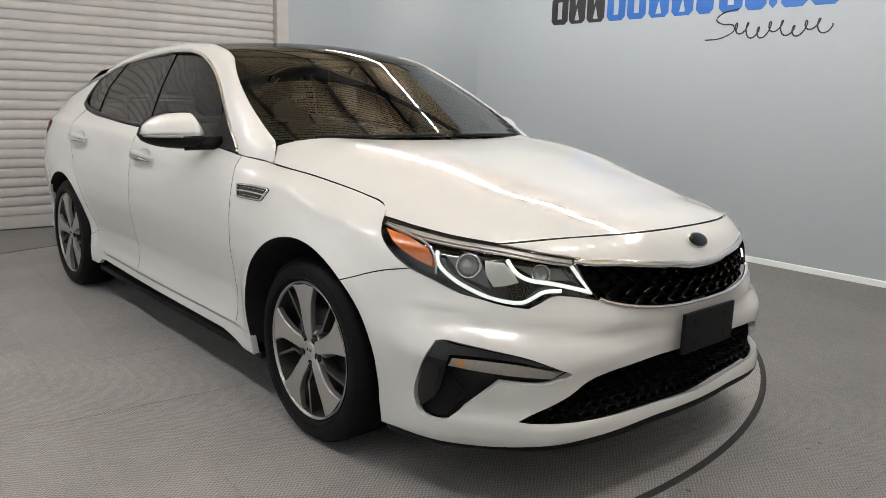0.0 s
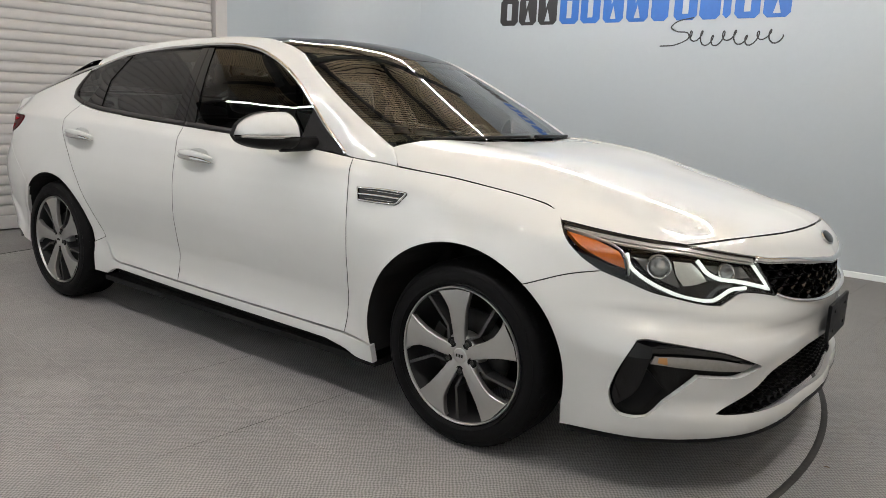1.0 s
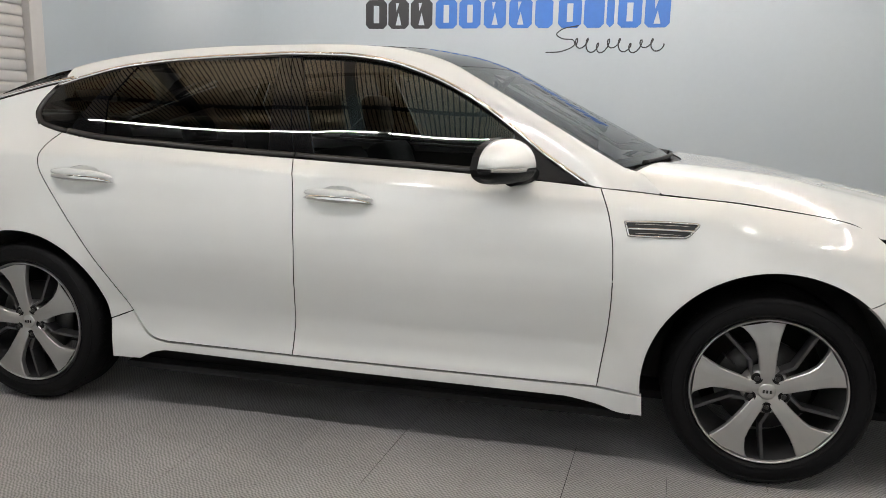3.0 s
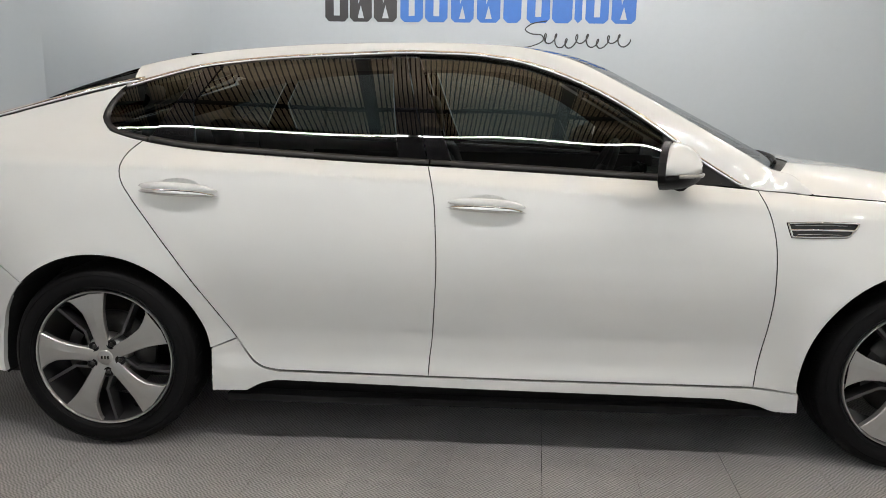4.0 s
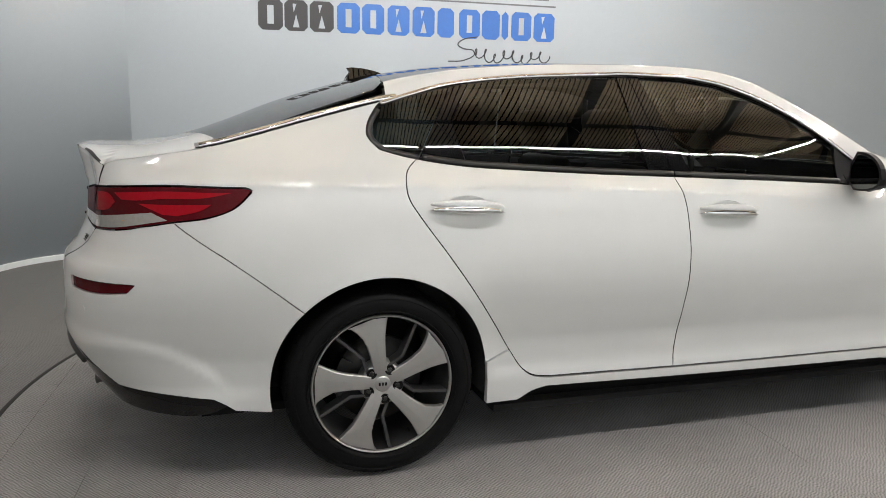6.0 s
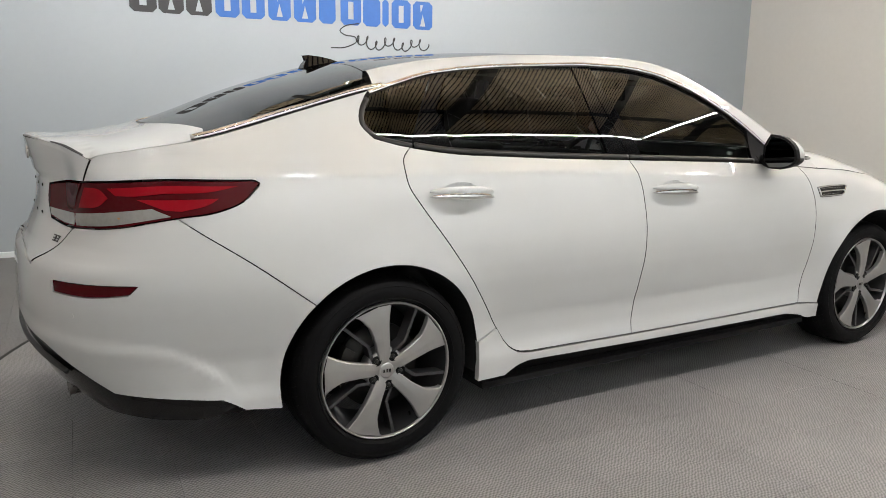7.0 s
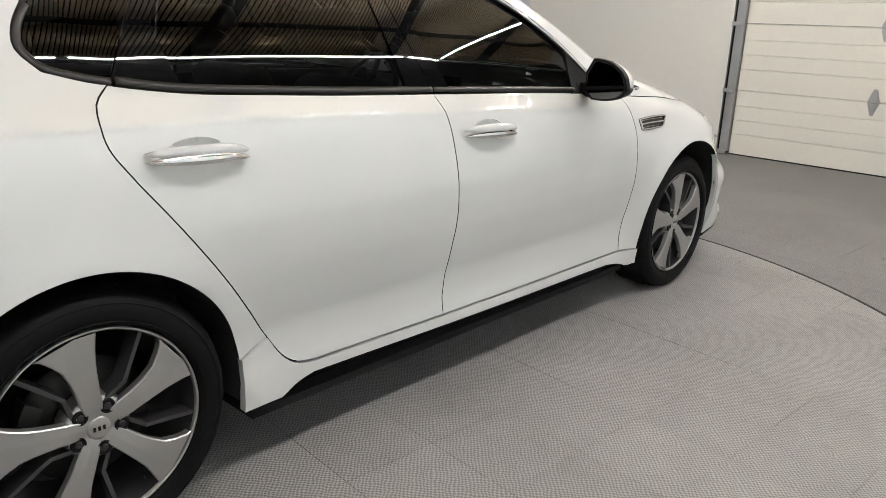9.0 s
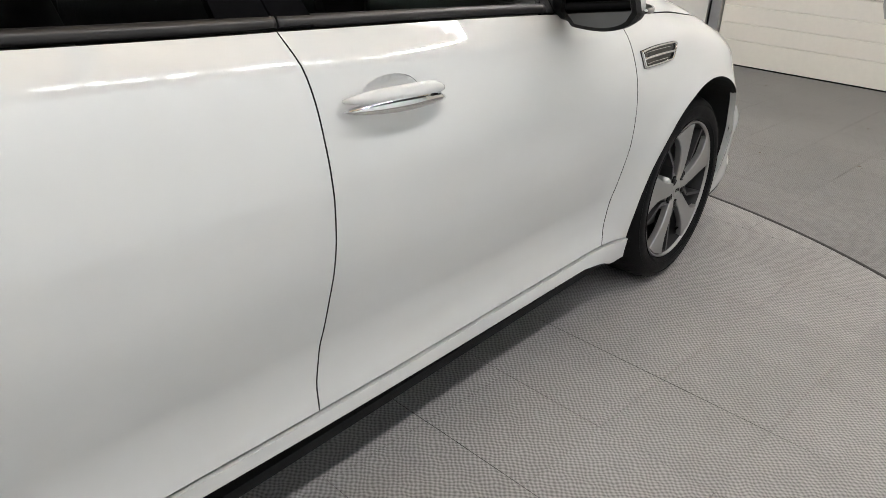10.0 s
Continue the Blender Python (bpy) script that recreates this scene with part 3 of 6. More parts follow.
nose_in = bend((.15, -.10), (.19, -.045), (.22, -.005), (.25, .008), (.28, .006), (.33, -.012), (.40, -.012), (.46, -.004), (.52, 0), (.60, .004), (.64, 0),
               (.69, -.006), (.74, -.022), (.77, -.040), (.80, -.066), (.825, -.105), (.845, -.17), (.86, -.25))
tail_in = bend((.15, -.22), (.25, -.12), (.33, -.05), (.42, -.012), (.50, .004), (.60, .004), (.69, 0), (.735, -.008), (.765, -.045), (.80, -.075), (.9, -.107),
               (1.0, -.113), (1.04, -.108), (1.075, -.099), (1.12, -.092), (1.16, -.15))
tail_fold = bend((-2.7, .725), (-2.515, .735), (-2.344, .748), (-2.199, .768), (-2.05, .80), (-1.9, .84))
bumper_fold = bend((-2.7, .545), (-2.36, .532), (-2.134, .504), (-2.013, .448), (-1.924, .377), (-1.85, .30))


def side(u, z):
    """The body's skin, right half, as points: u runs along the plan, z is the height."""
    u, z = np.broadcast_arrays(np.asarray(u, float), np.asarray(z, float))
    x, y = plan_x(u), plan_y(u)
    e = 1e-3
    tx, ty = plan_x(u + e) - plan_x(u - e), plan_y(u + e) - plan_y(u - e)
    n = np.hypot(tx, ty)
    nx, ny = -ty / n, tx / n
    f, wf, wr = ease(u, .80, 1.02), ease(u, 1.72, 2.35), ease(u, -1.95, -2.65)
    over = z - fender_top(u)
    lifted = z - (crease(u) - .980) * ease(z, .80, .95) * ease(z, 1.22, 1.0)
    d = door_in(lifted) * (1 - f) + (fender_in(over) - .03 * ease(u, 1.15, 1.45) * ease(over, -.1, 0)) * f
    d = d - .068 * ease(u, -.1, -1.7) * 1.25 * np.maximum(z - 1.04, 0) - .012 * ease(u, -1.2, -1.8) * ease(z, .85, 1.0) - .017 * (z - .69)
    d = d * (1 - wf) * (1 - wr) + nose_in(z) * wf + tail_in(z) * wr
    d = d + .085 * ease(u, 1.72, 2.06) * ease(u, 2.75, 2.3) * ease(z, .66, .45)
    d = d + .03 * ease(u, -2.1, -2.35) * ease(u, -2.62, -2.38) * ease(z, .86, 1.0) + .031 * ease(u, -2.60, -3.0) * ease(z, .982, 1.004) + .020 * ease(u, -2.62, -2.95) * ease(z, .75, .80) * ease(z, 1.004, .982)
    d = d - .15 * np.clip(z - tail_fold(u), 0, .1) * ease(u, -1.95, -2.12) * (1 - wr)
    d = d - .013 * np.exp(-((z - .578 + .05 * ease(u, 2.0, 2.6)) / .028) ** 2) * ease(u, 1.85, 2.05) * ease(u, 2.85, 2.5)
    under = bumper_fold(u) - z
    d = d + .012 * ease(under, -.012, .045) * ease(u, -1.88, -2.02) * (1 - .7 * ease(under, .04, .22)) * (1 - .6 * wr)
    for hx, r0, lip in ((1.4025, .40, .016), (-1.4025, .376, .012)):
        r = np.hypot(u - hx, z - .334)
        d = d + lip * np.exp(-(np.maximum(r - r0, 0) / .06) ** 2) * ease(z, .2, .4) * ease(r, r0 - .1, r0 - .02)
    return np.stack([x + nx * d, -(y + ny * d), z], -1)


# the middle line of the top: boot, rear glass, roof, windscreen
middle = bend((-2.2, 1.12), (-2.05, 1.150), (-1.87, 1.212), (-1.68, 1.288), (-1.5, 1.346), (-1.28, 1.405), (-1.0, 1.446), (-.6, 1.473), (-.2, 1.480), (.06, 1.472),
              (.25, 1.445), (.36, 1.415), (.47, 1.368), (.58, 1.302), (.69, 1.228), (.83, 1.150), (.96, 1.090), (1.12, 1.032), (1.3, .99))


def belt_y(x):
    return -side(x, 1.08)[..., 1]


def rail_z(x, y):
    """The height at which the leaning side stands at (x, y)."""
    return 1.08 + (belt_y(x) - np.abs(y)) / .527


def top(x, y):
    """The greenhouse and boot from above, as points."""
    x, y = np.broadcast_arrays(np.asarray(x, float), np.asarray(y, float))
    bow = .39 * ease(x, -.3, .5) - .12 * ease(x, -.7, -1.7)
    crown = .075
    z = middle(x + bow * y * y) - (crown * (1 - ease(x, .1, .7)) + .03) * y * y
    w = rail_z(np.clip(x, -1.9, .78), y)
    k = .035
    h = np.clip(.5 + (w - z) / (2 * k), 0, 1)
    z = w + (z - w) * h - k * h * (1 - h)
    return np.stack([x, y, z], -1)


hood_middle = bend((.9, 1.058), (1.1, 1.040), (1.2, 1.034), (1.41, 1.015), (1.64, .978), (1.86, .934), (2.08, .880), (2.2, .845), (2.3, .80))


deck_edge = bend((-2.40, 1.062), (-2.355, 1.078), (-2.245, 1.093), (-2.044, 1.118), (-1.958, 1.135), (-1.85, 1.16))
deck_middle = bend((-2.44, 1.112), (-2.40, 1.120), (-2.33, 1.118), (-2.22, 1.122), (-2.05, 1.150), (-1.9, 1.20))


DECK_SIDE = [side(u, z) for u, z in ((-2.383, 1.068), (-2.355, 1.078), (-2.245, 1.093), (-2.044, 1.118), (-1.958, 1.135), (-1.85, 1.16))]
deck_height, deck_width = bend(*[(p[0], p[2]) for p in DECK_SIDE]), bend(*[(p[0], -p[1]) for p in DECK_SIDE])


def deck(x, y):
    """The boot lid's top."""
    x, y = np.broadcast_arrays(np.asarray(x, float), np.asarray(y, float))
    xc = np.maximum(x, DECK_SIDE[0][0])
    e, w = deck_height(xc), deck_width(xc)
    q = np.abs(y) / w
    c = deck_middle(x)
    return np.stack([x, y, c - (c - e) * q ** 3], -1)


# ---- the car ----
car = tagged(new("car"), "white pearl four-door saloon with dark tinted windows and black roof glass", "car")


def side_full(u, z):
    """The skin of both halves, running on over the middle of nose and tail."""
    u, z = np.broadcast_arrays(np.asarray(u, float), np.asarray(z, float))
    over, under = u > U1, u < U0
    p = side(np.where(over, 2 * U1 - u, np.where(under, 2 * U0 - u, u)), z)
    p[..., 1] = np.where(over | under, -p[..., 1], p[..., 1])
    return p


def mirrored(pts, mid):
    """A half outline and its mirror image beyond the middle."""
    return [*pts, *[(2 * mid - a, b) for a, b in reversed(pts)]]


BELT = [(-1.388, 1.125), (-1.308, 1.103), (-1.231, 1.088), (-1.078, 1.068), (-.851, 1.054), (-.66, 1.044), (-.467, 1.036), (-.268, 1.029), (-.079, 1.021), (.116, 1.013),
        (.312, 1.004), (.507, .994), (.70, .981), (.82, .973)]
belt = bend(*BELT)
WINDOW_TOP = [(-1.378, 1.269), (-1.254, 1.308), (-1.087, 1.352), (-.871, 1.381), (-.694, 1.394), (-.514, 1.403), (-.372, 1.409), (-.166, 1.406), (.02, 1.385), (.142, 1.352), (.262, 1.306),
              (.399, 1.235), (.531, 1.147), (.64, 1.066), (.785, .976)]
window_top = bend(*WINDOW_TOP)
A_GAP = [(.858, .300), (.869, .39), (.88, .48), (.887, .569), (.889, .654), (.886, .74), (.879, .817), (.861, .897), (.832, .970)]
B_GAP = [(-.256, .302), (-.252, .366), (-.245, .43), (-.237, .561), (-.232, .70), (-.236, .806), (-.245, .921), (-.256, .978), (-.270, 1.029)]
R_GAP = [(-.78, .304), (-.84, .314), (-.88, .34), (-.933, .415), (-.997, .516), (-1.063, .614), (-1.13, .71), (-1.2, .806), (-1.273, .905), (-1.31, .965), (-1.317, 1.01), (-1.303, 1.055), (-1.262, 1.094)]
HOOD_GAP = [(.832, .970), (1.025, .953), (1.236, .939), (1.421, .917), (1.60, .893), (1.69, .874), (1.735, .858), (1.748, .840)]
LAMP_LOW = [(1.748, .840), (1.778, .793), (1.838, .741), (1.895, .708), (1.975, .682), (2.05, .655), (2.12, .641), (2.20, .626), (2.262, .621)]
LAMP_LOW_IN = [(2.262, .621), (2.300, .640), (2.332, .656), (2.39, .656), (2.475, .642)]
LAMP_TOP = [(1.748, .840), (1.88, .822), (2.02, .806), (2.165, .794), (2.29, .777), (2.40, .763)]
LAMP_IN = [(2.40, .763), (2.425, .712), (2.475, .642)]
GRILLE_LOW = [(2.475, .642), (2.50, .632), (2.585, .614), (2.747, .598), (U1, .597)]
GRILLE_TOP = [(2.40, .763), (2.45, .756), (2.556, .752), (2.70, .739), (2.78, .733), (2.85, .724), (U1, .723)]
HOOD_FRONT = [(2.165, .794), (2.384, .813), (2.598, .819), (2.80, .821), (U1, .822)]
TRUNK_GAP = [(-2.377, 1.067), (-2.355, 1.078), (-2.245, 1.093), (-2.044, 1.118), (-1.958, 1.135), (-1.852, 1.16), (-1.62, 1.22), (-1.393, 1.278), (-1.36, 1.286)]
FRONT_ARCH, REAR_ARCH = (1.4025, .334, .403), (-1.4025, .334, .378)


def cut(line, a, b):
    """The stretch of a line of the plane between two abscissas."""
    f = bend(*line)
    xs = np.linspace(a, b, 14)
    return [(x, float(f(x))) for x in xs]


CREASE_ROWS = [[(u, float(crease(u)) + dz) for u in np.arange(-2.4, .95, .03)] for dz in (-.022, -.014, -.008, -.0035, 0, .0035, .008, .014, .022)]
GLASS_R = 2.0       # bend of the side glass from belt to roof, in metres
glass_tilt = bend((-1.4, -.011), (-1.3, -.0155), (-1.15, -.0175), (-1.0, -.0145), (-.85, -.009), (-.7, -.002), (-.45, .0095), (-.15, .019), (.15, .0185), (.45, .0125))


def car_side(flip):
    """Doors, fender, quarter panel, glass and trim of one side."""
    s = dict(flip=flip)
    holes = {k: [[(um + .072 * math.cos(a), zm + .014 + .027 * math.sin(a)) for a in np.linspace(0, 2 * math.pi, 28, endpoint=False)]] for k, um, zm in (("f", -.069, .899), ("r", -1.110, .9315))}
    fd = panel("front_door", side, outline([(-.270, 1.029), *[p for p in BELT if -.26 < p[0] < .8], (.832, .970)], A_GAP[::-1], [A_GAP[0], B_GAP[0]], B_GAP), PAINT, car, "white front door", holes=holes["f"], rows=CREASE_ROWS, seal=LINER, flange=.022, **s)
    rd = panel("rear_door", side, outline([R_GAP[-1], *[p for p in BELT if -1.25 < p[0] < -.3], B_GAP[-1]], B_GAP[::-1], [B_GAP[0], R_GAP[0]], R_GAP), PAINT, car, "white rear door", holes=holes["r"], rows=CREASE_ROWS, seal=LINER, flange=.022, **s)
    arch = arc(*FRONT_ARCH, 50.5, 187)
    panel("front_fender", side, outline(HOOD_GAP, LAMP_LOW[:4], [LAMP_LOW[3], (1.793, .6885), arch[0]], arch, [arch[-1], A_GAP[0]], A_GAP), PAINT, car, "white front fender", seal=LINER, **s)
    arch = arc(*REAR_ARCH, 7, 134)
    tail_low = [(-2.073, .897), (-1.954, .915), (-1.877, .944), (-1.830, .985)]
    panel("quarter_panel", side, outline(TRUNK_GAP, [TRUNK_GAP[-1], WINDOW_TOP[0]], [WINDOW_TOP[0], (-1.415, 1.215), (-1.424, 1.170), (-1.388, 1.125)],
          [BELT[0], BELT[1], R_GAP[-1]], R_GAP[:2:-1], [R_GAP[3], (-1.022, .379)], arch, [arch[-1], (-1.862, .757), tail_low[0]], tail_low,
          [(-1.830, .985), (-1.824, .998), (-1.845, 1.007)], [(-1.845, 1.007), (-2.104, 1.011), (-2.412, 1.001)], [(-2.412, 1.001), (-2.395, 1.029), (-2.377, 1.067)]), PAINT, car, "white rear quarter panel", rows=CREASE_ROWS, seal=LINER, **s)
    sill = shifted(side, .006)
    panel("side_sill", sill, outline([(-.933, .414), (-.88, .337), (-.84, .311), (-.78, .300)], [(-.78, .300), (-.25, .299), (.858, .297)], [(.858, .297), (1.008, .283)], [(1.008, .283), (1.014, .212)],
          [(1.014, .212), (.93, .216), (.865, .238), (.76, .256)], [(.76, .256), (.0, .262), (-.79, .268)], [(-.79, .268), (-.845, .255), (-.90, .226)], [(-.90, .226), (-1.022, .224)], [(-1.022, .224), (-1.022, .378)], [(-1.022, .378), (-.933, .414)]),
          PAINT, car, "white side sill", step=.025, flange=.025, **s)
    panel("lower_sill", shifted(side, -.075), outline([(-.98, .30), (.98, .29)], [(.98, .29), (.90, .195)], [(.90, .195), (-.92, .195)], [(-.92, .195), (-.98, .30)]), PLASTIC, car, "black lower sill", **s)
    # glass and its black surround
    low = lambda x: float(belt(x)) + .020

    def inner(u, v):
        """Barrel-shaped glass between the belt and the roof moulding."""
        u, v = np.broadcast_arrays(np.asarray(u, float), np.asarray(v, float))
        z0 = belt(u) + .015
        z1 = np.maximum(window_top(u), z0 + .12)
        lean = np.stack([0 * u, glass_tilt(u) / 2, 0 * u], -1)
        a, b = side(u, z0) - lean, side(u, z1) + lean
        f = ((v - z0) / (z1 - z0))[..., None]
        swell = ((z1 - z0) ** 2 / (8 * GLASS_R))[..., None] * 4 * f * (1 - f)
        return a + (b - a) * f + swell * np.array((0, -.88, .47)) + np.array((0, .007, -.003))
    def trim(u, v):
        return inner(u, v) + np.array((0, -.0035, .0015))
    c_line = [(-1.087, 1.350), (-1.17, 1.228), (-1.248, 1.100)]
    panel("quarter_window", inner, outline([(-1.378, 1.267), *WINDOW_TOP[1:2], (-1.091, 1.349)], c_line, [(-1.248, 1.094), (-1.308, 1.105), (-1.385, 1.127)], [(-1.385, 1.127), (-1.421, 1.170), (-1.413, 1.215), (-1.378, 1.267)]), TINT, car, "dark tinted fixed quarter window", flange=0, **s)
    panel("pillar_trim", trim, outline([(-1.083, 1.351), (-1.022, 1.361)], [(-1.022, 1.361), (-1.06, 1.30), (-1.108, 1.225)], [(-1.108, 1.225), (-1.095, 1.15), (-1.082, 1.088)], [(-1.082, 1.073), (-1.16, 1.081), (-1.243, 1.094)], c_line[::-1]), BLACK, rd, "gloss black pillar trim", **s)
    panel("window", inner, outline([(-1.022, 1.360), *cut(WINDOW_TOP, -.9, -.423)], [(-.423, 1.404), (-.400, 1.22), (-.375, 1.055)], [(x, low(x)) for x in np.linspace(-.375, -1.08, 8)], [(-1.08, 1.088), (-1.095, 1.15), (-1.108, 1.225)], [(-1.108, 1.225), (-1.06, 1.30), (-1.022, 1.360)]), TINT, rd, "dark tinted door window", flange=0, **s)
    panel("pillar_trim", trim, outline([(-.423, 1.404), (-.372, 1.408)], [(-.372, 1.408), (-.318, 1.20), (-.268, 1.032)], [(-.268, 1.032), (-.375, 1.036)], [(-.375, 1.055), (-.400, 1.22), (-.423, 1.404)]), BLACK, rd, "gloss black pillar trim", **s)
    panel("pillar_trim", trim, outline([(-.372, 1.408), (-.325, 1.408)], [(-.325, 1.408), (-.26, 1.22), (-.190, 1.046)], [(-.190, 1.030), (-.268, 1.032)], [(-.268, 1.032), (-.318, 1.20), (-.372, 1.408)]), BLACK, fd, "gloss black pillar trim", **s)
    panel("window", inner, outline([(-.325, 1.407), *cut(WINDOW_TOP, -.25, .528)], [(.528, 1.147), (.520, 1.08), (.513, 1.014)], [(x, low(x)) for x in np.linspace(.513, -.190, 8)], [(-.190, 1.046), (-.26, 1.22), (-.325, 1.407)]), DOORTINT, fd, "tinted door window", flange=0, **s)
    panel("mirror_corner", shifted(side, -.002), outline([(.531, 1.144), (.64, 1.062), (.783, .977)], [(.783, .977), (.65, .987), (.513, .996)], [(.513, .996), (.520, 1.08), (.531, 1.144)]), PLASTIC, fd, "black mirror corner trim", **s)
    for a, b, own in ((-1.24, -.268, rd), (-.262, .52, fd)):
        xs = np.linspace(a, b, 24)
        strip_on("belt_moulding", shifted(side, -.003), [(x, float(belt(x)) + .012) for x in xs], .022, .010, BELTM, own, "satin black belt moulding", **s)
    strip_on("belt_moulding", shifted(side, -.006), [(-1.25, 1.101), (-1.31, 1.113), (-1.383, 1.135), (-1.414, 1.175), (-1.405, 1.215), (-1.372, 1.262)], .020, .008, BELTM, car, "satin black window surround", **s)
    # bright moulding round the windows and down to the boot
    chrome = [(x, float(window_top(x)) + .006) for x in np.linspace(.785, -1.36, 60)]
    strip_on("window_moulding", shifted(side, -.003), chrome, .016, .009, CHROME, car, "polished chrome window moulding", gap=.04, **s)
    strip_on("window_moulding", shifted(side, -.004), [(a, b + .012) for a, b in ((-1.30, 1.296), (-1.393, 1.279), (-1.62, 1.221), (-1.852, 1.161), (-1.958, 1.135), (-2.03, 1.121))], .020, .009, CHROME, car, "polished chrome pillar moulding", **s)
    return fd, rd


for flip in (False, True):
    fd, rd = car_side(flip)
    for own, u0, u1, z0, z1 in ((fd, -.200, .062, .905, .893), (rd, -1.245, -.975, .938, .925)):
        um, zm = (u0 + u1) / 2, (z0 + z1) / 2
        # shallow cup behind the grip
        P, N = on(side, [(u0 + .01, z0 - .002), (u0 + .05, (z0 * 3 + z1) / 4), (um, zm), (u1 - .05, (z0 + 3 * z1) / 4), (u1 - .008, z1 - .002)], .012)
        k = len(P)
        arch_up = np.sin(np.linspace(0, math.pi, k))
        bow = .003 + .036 * arch_up ** .5
        line = P + N * bow[:, None]
        grip = tube("door_handle", line + np.array((0, 0, .011)), .006 + .022 * arch_up ** .5, .010, PAINT, own, "white and chrome door handle", up=N, flip=flip)
        tube("handle_strip", line + N * .001 - np.array((0, 0, .008)), .004 + .024 * arch_up ** .5, .012, CHROME, grip, "chrome handle strip", up=N, flip=flip)
        loop = [(um + .076 * math.cos(a), zm + .014 + .030 * math.sin(a)) for a in np.linspace(0, 2 * math.pi, 28, endpoint=False)]

        def cup(u, v, um=um, zm=zm):
            q = np.clip(1 - ((np.asarray(u) - um) / .074) ** 2 - ((np.asarray(v) - zm - .014) / .0285) ** 2, 0, 1)
            return side(u, v) - normal_of(side, u, v) * (.0006 + .012 * q ** .9)[..., None]
        panel("handle_cup", cup, loop, PAINT, own, "", step=.009, gap=0, flange=0, flip=flip)


def hood_sheet():
    """Bonnet: its edge follows the fenders and lamps."""
    edge = [side(u, z) for u, z in [(1.03, .953), (1.236, .939), (1.421, .917), (1.60, .893), (1.69, .874), (1.748, .841), (1.88, .823), (2.02, .807), (2.165, .795)]]
    ex, ey, ez = np.array(edge).T
    front = [side(u, z) for u, z in [(2.165, .795), (2.384, .814), (2.598, .820), (2.80, .822), (U1, .823)]]
    wide, tall = bend(*[(p[0], -p[1]) for p in edge]), bend(*[(p[0], p[2]) for p in edge])
    nose_x, nose_z = bend(*[(-p[1], p[0]) for p in front[::-1]]), bend(*[(-p[1], p[2]) for p in front[::-1]])

    def dome(x, y):
        xc = np.clip(x, ex[0], ex[-1])
        w, e = wide(xc), tall(xc)
        q = np.clip(np.abs(y) / w, 0, 1.2)
        c = hood_middle(x + .13 * y * y * ease(x, 1.6, 2.15))
        c = np.maximum(c, e + .004)
        fold = .012 * np.exp(-((np.abs(y) - .55 + .12 * (x - 1.1)) / .07) ** 2) * ease(x, 2.2, 1.8)
        z = c - (c - e) * q ** (2.7 + 6 * ease(x, 1.80, .95)) + fold * np.clip(1 - q, 0, 1)
        return z

    def skin(x, y):
        x, y = np.broadcast_arrays(np.asarray(x, float), np.asarray(y, float))
        a = np.clip(np.abs(y), 0, float(-front[0][1]))
        xf = nose_x(a)
        z = dome(x, y)
        return np.stack([x, y, z + (nose_z(a) - dome(xf, a)) * ease(x, xf - .3, xf)], -1)
    half = [(p[0], p[1]) for p in edge]
    frontline = [(p[0], p[1]) for p in front[1:]]
    base_line = [(.930, -.727), (.985, -.64), (1.08, -.42), (1.13, -.2), (1.14, 0)]
    right = outline(base_line[::-1], [base_line[0], half[0]], half[:6], half[5:], [half[-1], *frontline])
    loop = right + [(a, -b) for a, b in reversed(right[1:-1])]
    panel("bonnet", skin, loop, PAINT, car, "white bonnet", step=.035, gap=.002, seal=LINER)
    return skin


bonnet = hood_sheet()
# windscreen, roof glass, rear glass


def both(right):
    return right + [(a, -b) for a, b in reversed(right[1:-1])]


WS_E = [top(.285, -.578), np.array((.580, -.684, 1.2140)), np.array((.905, -.722, 1.032))]
WS_C = [top(.446, 0), np.array((.764, 0, 1.220)), np.array((1.100, 0, 1.0475))]


def bowed(q):
    return .2 * (np.sqrt(q * q + .16) - .4) / .67703 + .8 * q * q


def screen(v, q):
    """The windscreen: v runs from the roof down, q from side to side."""
    v, q = np.broadcast_arrays(np.asarray(v, float), np.asarray(q, float))
    bow = [np.stack([(1 - v) * (1 - 2 * v) * a[i] + 4 * v * (1 - v) * b[i] + v * (2 * v - 1) * c[i] for i in range(3)], -1) for a, b, c in (WS_E, WS_C)]
    e, c = bow
    p = c + (e - c) * bowed(q)[..., None]
    p[..., 1] = e[..., 1] * -q
    f = bowed(q)
    a, b = WS_C[0], WS_E[0]
    lift = top(a[0] + (b[0] - a[0]) * f, b[1] * -q)[..., 2] - (a[2] + (b[2] - a[2]) * f)
    p[..., 2] += lift * (1 - ease(v, 0, .25))
    return p


def screen_line(v):
    return screen(v, -1 + 0 * np.asarray(v))


panel("windscreen", screen, outline([(0, -1), (0, 1)], [(0, 1), (1, 1)], [(1, 1), (1, -1)], [(1, -1), (0, -1)], gap=.05), SCREEN, car, "lightly tinted windscreen", step=.06, gap=.002, flange=.006)
WS_TOP = [tuple(screen(0, q)[:2] * (1, -1)) if screen(0, .5)[1] > 0 else tuple(screen(0, q)[:2]) for q in (1, .9, .75, .5, .25, 0)]
ROOF_EDGE = [(.285, -.578), (.1, -.555), (-.3, -.548), (-.8, -.548), (-1.2, -.545), (-1.335, -.540)]
panel("roof_glass", top, both(outline([(.446, 0), *WS_TOP[:0:-1]], ROOF_EDGE, [(-1.335, -.540), (-1.30, -.3), (-1.285, 0)])), ROOFGLASS, car, "black panoramic roof glass", step=.05, flange=.006)
REAR_EDGE = [(-1.335, -.540), (-1.362, -.60), (-1.385, -.645)]
